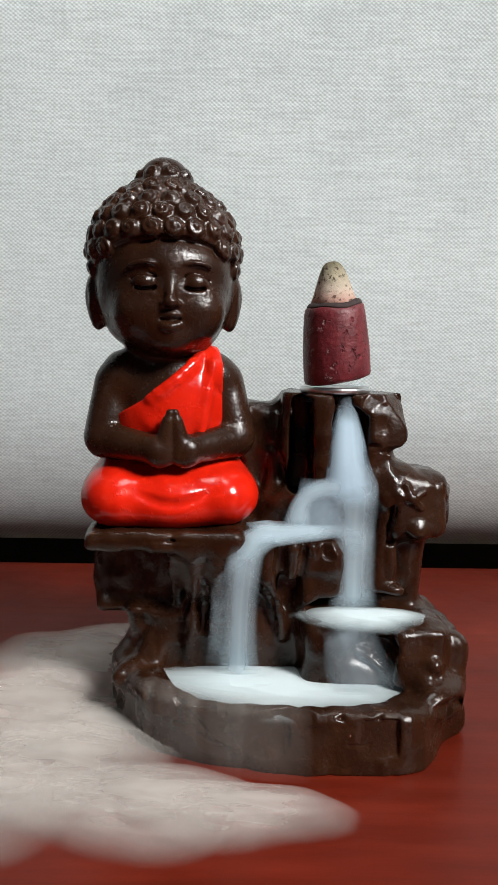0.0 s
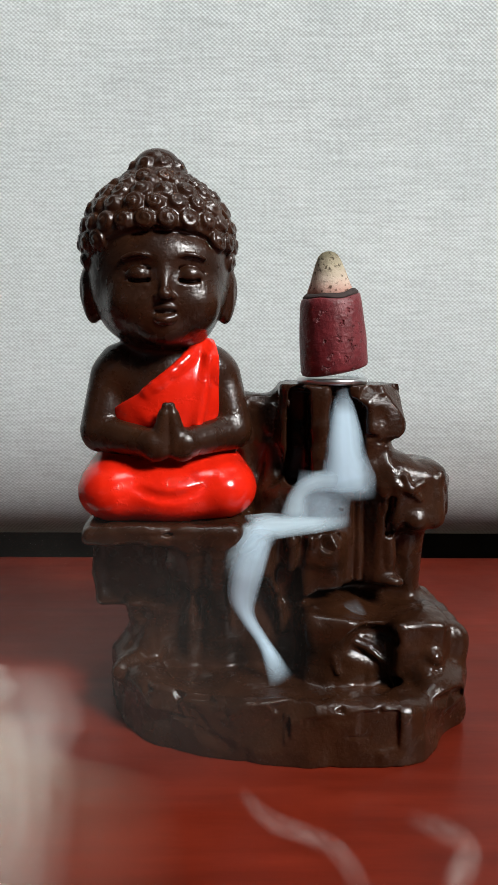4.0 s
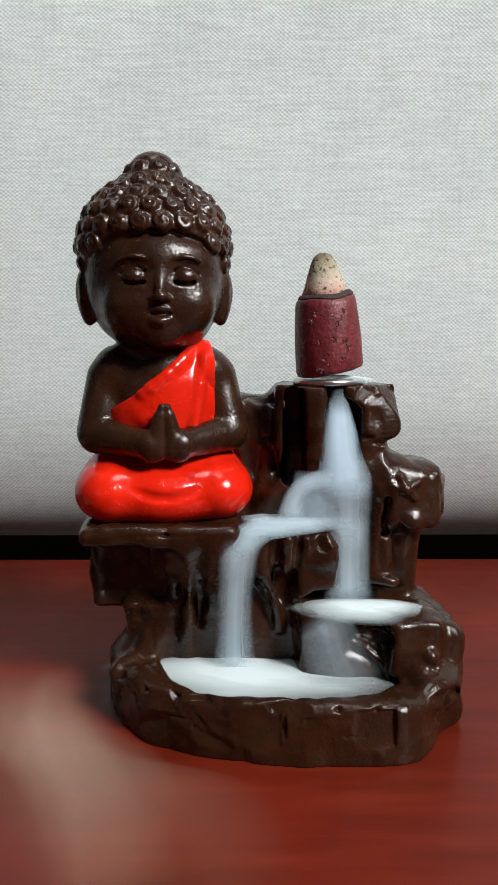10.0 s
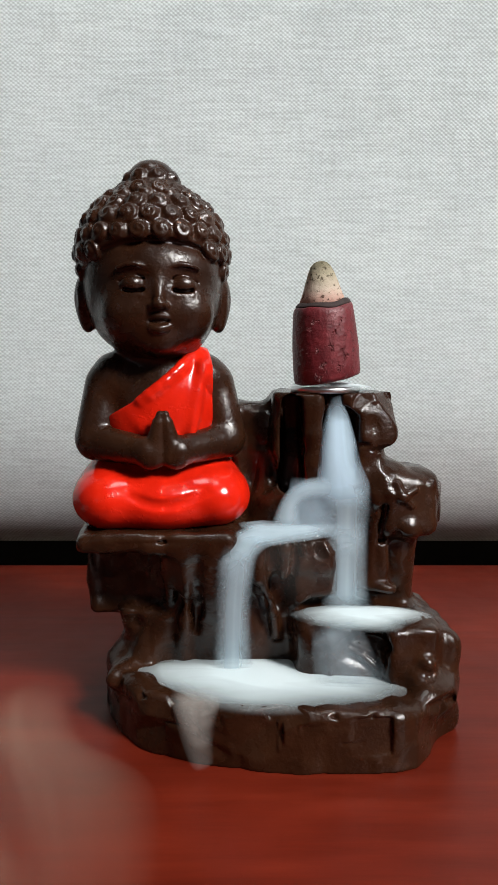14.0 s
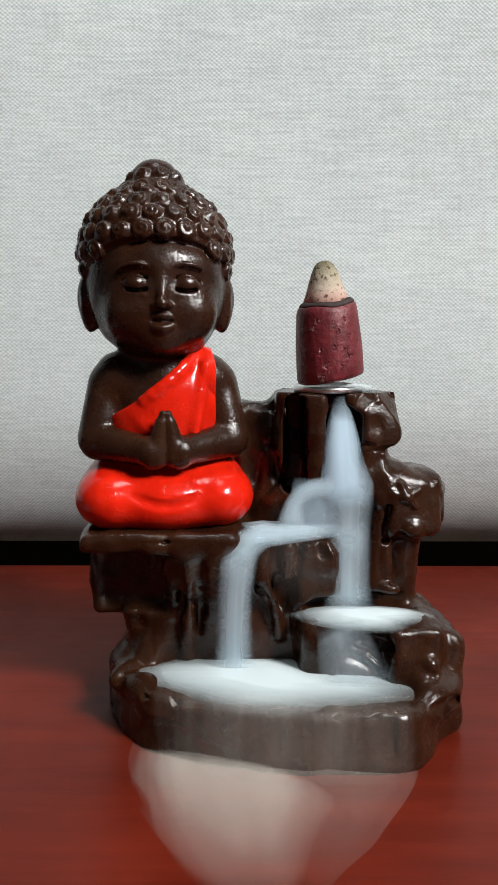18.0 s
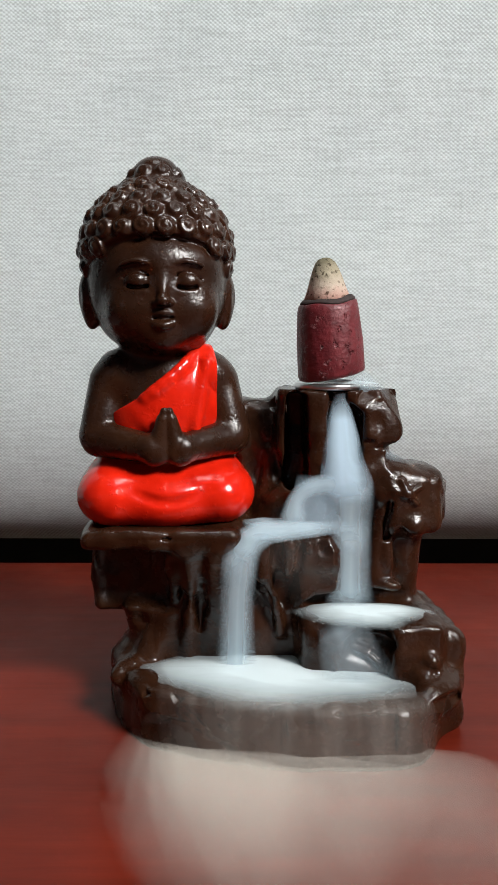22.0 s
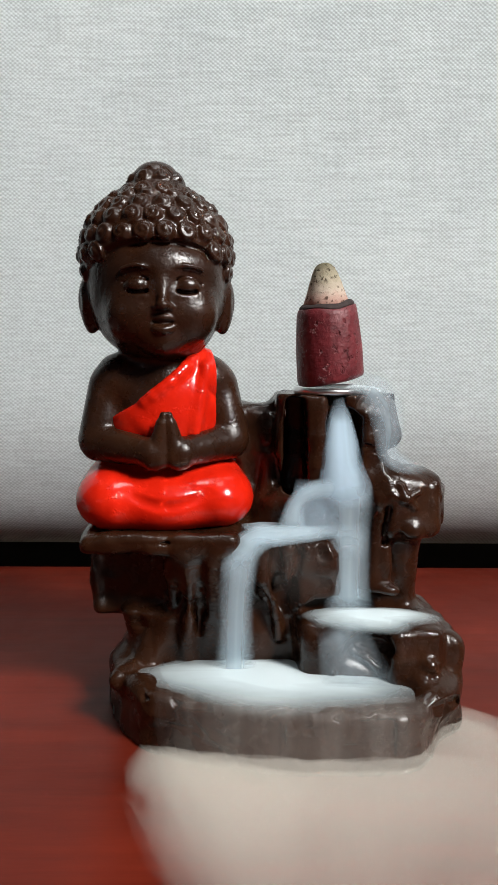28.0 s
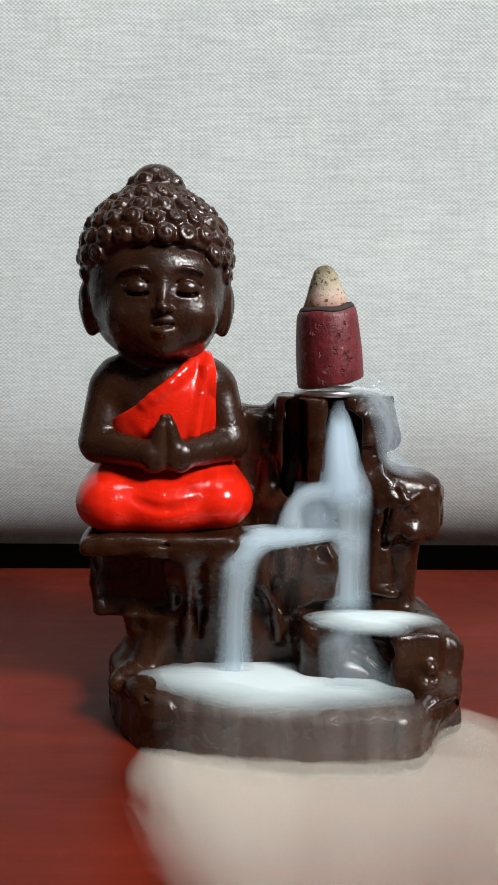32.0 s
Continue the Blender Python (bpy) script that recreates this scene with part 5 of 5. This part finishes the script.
    for low, w, t0 in ((9.0, 5.0, 10.8), (5.0, 4.4, 12.0), (0.6, 4.6, 13.2)):
        mid = (12.8 + low) / 2
        moving(ribbon("rim_drip", [(-9.6, -3.4, 13.6, 12), (-9.6, -8.4, 13.0, 10), (-9.4, -10.2, mid, w + 2), (-8.4, -10.9, low + 1.2, w), (-8.0, -11.1, low, 2.4)], FRONT, 1.2, S_DRIP, fall),
               [(0, 3, 13, -6, 0), (t0 - 0.6, 3, 13, -6, 0), (t0 - 0.2, 1.5, 4, -1.5, 0), (t0 + 0.3, 0, 0.3, 0.4, 0), (14.4, 0.3, 0, 0, 0), (15.8, 1, 0, 0, 0), (17, 2, 5, -3, 0), (18, 3, 13, -6, 0), (32, 3, 13, -6, 0)])
    # round the dish, and down the flank of the column late in the clip
    moving(puff("dish_smoke", 8.6, 6.6, 1.6, S_POOL, fall, 5), [(0, 17, 20, 70.8, 0), (4.0, 17, 20, 71.0, 0), (5.6, 19.5, 18, 73.0, 0), (9, 21, 17.6, 73.4, 0), (20, 21.2, 17.4, 73.4, 0), (32, 22.4, 17.2, 73.5, 0)])
    moving(ribbon("column_curl", [(21, 11.0, 74.6, 4.5), (25.5, 9.4, 74.4, 7), (28.6, 9.0, 71, 8), (29.8, 9.2, 65.6, 7), (30.0, 9.2, 60.5, 5), (33.5, 8.8, 58.0, 4.2), (38, 9.4, 57.0, 2.6)], FRONT, 2.4, S_CURL, fall),
           [(0, -3, 13, -2, 0), (19, -3, 13, -2, 0), (21.5, -2.4, 7, -1, 0), (23.5, -1.4, 1.0, 1.2, 0), (25.5, -0.8, 0.4, 0.8, 0), (28, 0, 0, 0.2, 0), (32, 0.4, 0, 0, 0)])


build_waterfall_smoke()


def build_table_smoke():
    # the bank that rolls out from the foot of the basin, one sheet after the other: near flank, far flank, when it comes
    for i, (left, right, t0, t1) in enumerate((
            (((-23, 0), (-22.4, -15), (-14, -32), (-4, -46)), ((7, -9), (16, -18), (11.7, -30), (7, -46)), 14.7, 16.7),
            (((-21, 0), (-19, -13), (-11, -26), (-2, -36)), ((5, -9), (11, -15), (8, -24), (5, -36)), 15.2, 17.2),
            (((-26, 4), (-28.6, -15), (-22.7, -33), (-15, -48)), ((32, -9), (37, -18), (30, -33), (18, -50)), 16.9, 18.8),
            (((-25, 2), (-26, -18), (-20, -36), (-12, -54)), ((39, -4), (53, -12), (57, -32), (52, -54)), 19.0, 21.6),
            (((-22, 1), (-24, -15), (-15, -36), (6, -84)), ((50, 17), (62, 2), (62, -30), (60, -84)), 25.7, 27.3),
            (((-20, 1), (-18, -14), (-8, -36), (10, -84)), ((48, 12), (58, -2), (62, -30), (64, -84)), 26.0, 27.7))):
        rows = [(0, 4, 30, -8, 0), (t0 - 0.4, 4, 30, -8, 0), (t0, 3, 22, -5.5, 0), ((2 * t0 + t1) / 3, 2, 14, -2.6, 0), ((t0 + 2 * t1) / 3, 0.6, 4, -0.8, 0), (t1, 0, 0, 0.2 + 0.15 * i, 0)]
        ease = 4.5 if i in (2, 3) else 0.0
        rows += [(t, 0.5 * math.sin(t * 0.7 + i) + ease * min(1.0, max(0.0, (t - 22) / 5)), -0.4 + 0.4 * math.cos(t * 0.5 + i), 0.2 + 0.15 * i, 0.6 * math.sin(t * 0.4)) for t in range(int(t1) + 2, 32, 2)]
        rows += [(32, ease, 0, 0.2 + 0.15 * i, 0)]
        moving(carpet("smoke_sheet", left, right, 2.6 + 0.2 * i, S_FAN if i < 4 else S_BROAD, spill, seed=i), rows)
    # what lies there at first and drifts off
    for i, (x, y, rx, ry, ex, ey, t1) in enumerate(((-46, 38, 24, 22, -120, 70, 2.4), (-52, 12, 26, 20, -70, 14, 3.2), (-40, -10, 25, 16, -130, -10, 1.6), (-22, -22, 24, 12, -130, -40, 1.5),
                                                    (-58, -22, 26, 16, -150, -40, 1.3), (-4, -24, 20, 9, -110, -50, 1.4), (-34, 4, 20, 15, -54, 6, 3.4))):
        moving(puff("smoke_lobe", rx * 1.1, ry * 1.1, 3.4, S_LOBE, drift, 30 + i), [(0, x, y, 0.3, 0), (0.5, x - 5, y, 0.4, 8), (t1, ex, ey, 2, 40), (t1 + 2, ex - 70, ey, 3, 60), (32, ex - 90, ey, 3, 60)])
    # a thin haze that hangs on beside the base for a while
    for i, (left, right, t2) in enumerate((
            (((-56, 30), (-55, 8), (-43, -21), (-28, -50)), ((-40, 34), (-30, 6), (-13, -12), (-9, -52)), 14.6),
            (((-58, 12), (-50, -6), (-38, -26), (-24, -50)), ((-36, 14), (-27, -3), (-17, -22), (-12, -52)), 13.4),
            (((-70, 30), (-64, 2), (-50, -26), (-36, -56)), ((-44, 30), (-25, -4), (4, -18), (12, -56)), 13.0))):
        moving(carpet("smoke_haze", left, right, 2.0, S_FOG, drift, seed=20 + i),
               [(0, -110, -10, 0.3 + 0.2 * i, 0), (2.2, -100, -8, 0.3 + 0.2 * i, 0), (3.6, -34, 0, 0.3 + 0.2 * i, 0), (5, -6, 0, 0.3 + 0.2 * i, 0), (7, 0, 0, 0.3 + 0.2 * i, 0), (t2 - 2.5, -1.5, -1.5, 0.3 + 0.2 * i, 0), (t2, -8, -6, 0.3 + 0.2 * i, 2), (t2 + 2.2, -70, -40, 0.3 + 0.2 * i, 4), (32, -120, -60, 0.3 + 0.2 * i, 4)])
    for i, (left, right) in enumerate(((((-70, 34), (-62, 6), (-52, -20), (-36, -56)), ((-40, 34), (-30, 8), (-28, -12), (-20, -56))), (((-66, 8), (-60, -8), (-50, -24), (-34, -56)), ((-40, 12), (-32, -4), (-30, -22), (-24, -56))))):
        moving(carpet("smoke_gust", left, right, 3.0, S_GUST, drift, seed=30 + i),
               [(0, -110, 10, 0.5, 0), (1.9, -90, 6, 0.5, 0), (2.6, -14, 2, 0.5, 0), (3.1, 0, 0, 0.5, 0), (3.8, -4, 0, 0.5, 1), (5.4, -22, -4, 0.5, 2), (8, -90, -20, 0.5, 3), (32, -120, -30, 0.5, 3)])
    # wisps torn off when the air stirs
    wisps = (
        ([(-30, -4, 3, 3), (-14, -18, 2, 4), (8, -24, 2, 4), (30, -20, 2.5, 4), (44, -8, 6, 4), (50, 4, 14, 2)], 0.5, (0, 0), (30, -30), 3.6),
        ([(-52, -14, 2, 3), (-36, -30, 2, 5), (-14, -36, 2, 5), (10, -32, 2, 3)], 0.5, (0, 0), (-40, -30), 3.4),
        ([(-58, 20, 4, 6), (-50, 26, 12, 6), (-44, 22, 17, 5), (-40, 14, 12, 4), (-38, 8, 4, 5)], 0.6, (0, 0), (-70, 10), 2.6),
        ([(34, -14, 3, 4), (46, -10, 8, 5), (56, 0, 14, 4), (56, 16, 26, 3), (60, 22, 34, 2)], 0.7, (0, 0), (60, 0), 2.2),
        ([(0, -14, 3, 2), (4, -22, 2, 3), (12, -30, 2, 3), (14, -42, 2, 4)], 1.6, (0, 0), (6, -50), 6.0),
        ([(20, -16, 4, 3), (26, -24, 3, 4), (20, -32, 2, 4), (26, -42, 2, 3)], 1.4, (0, 0), (40, -60), 4.6),
        ([(-62, 0, 2, 3), (-54, -20, 2, 3), (-40, -34, 2, 3), (-30, -48, 2, 3)], 3.0, (0, 0), (-50, -30), 13.0),
        ([(-54, 6, 2, 2), (-48, -12, 2, 3), (-38, -26, 2, 3), (-34, -46, 2, 2)], 3.4, (0, 0), (-60, -20), 12.0),
    )
    # thin smoke that hangs in the air before the rock and drifts past
    for x, z, w, t0, t1, t2 in ((2, 26, 64, 1.5, 3.4, 6.4), (14, 20, 46, 1.2, 2.8, 5.6), (-22, 96, 22, 2.5, 3.2, 5.2)):
        moving(ribbon("smoky_air", [(-w * 0.8, 0, z - 2, w * 0.8), (0, 0, z, w), (w * 0.8, 0, z - 3, w * 0.8)], FRONT, 3.0, S_AIR, drift),
               [(0, x + 170, -24, 0, 0), (t0 - 1.0, x + 120, -24, 0, 0), (t0, x + 14, -24, 0, 0), (t1, x - 8, -24, 0, 0), (t2, x - 190, -24, 0, 0), (32, x - 200, -24, 0, 0)])
    for pts, t0, a, b, t1 in wisps:
        cx, cy = pts[len(pts) // 2][0], pts[len(pts) // 2][1]
        moving(ribbon("wisp", [(x - cx, y - cy, z, w * 1.4) for x, y, z, w in pts], (0, -0.7, 0.7), 1.2, S_WISP, drift),
               [(0, 8 + 0.1 * cx, 22, -14, 0), (max(0.1, t0 - 0.5), 8 + 0.1 * cx, 22, -14, 0), (t0 + 0.2, cx + a[0], cy + a[1], 0, 0), ((t0 + t1) / 2, cx + 0.15 * b[0], cy + 0.15 * b[1], 1, 10), (t1, cx + 0.6 * b[0], cy + 0.6 * b[1], 1, 20), (t1 + 2, cx + 4 * b[0], cy + 4 * b[1], 1, 26), (32, cx + 4.2 * b[0], cy + 4.2 * b[1], 1, 26)])


build_table_smoke()


def motions():
    for ob, rows in MOVES:
        walk(ob, [(t, pose(x * 0.001, y * 0.001, z * 0.001, 0, 0, a)) for t, x, y, z, a in rows])


motions()
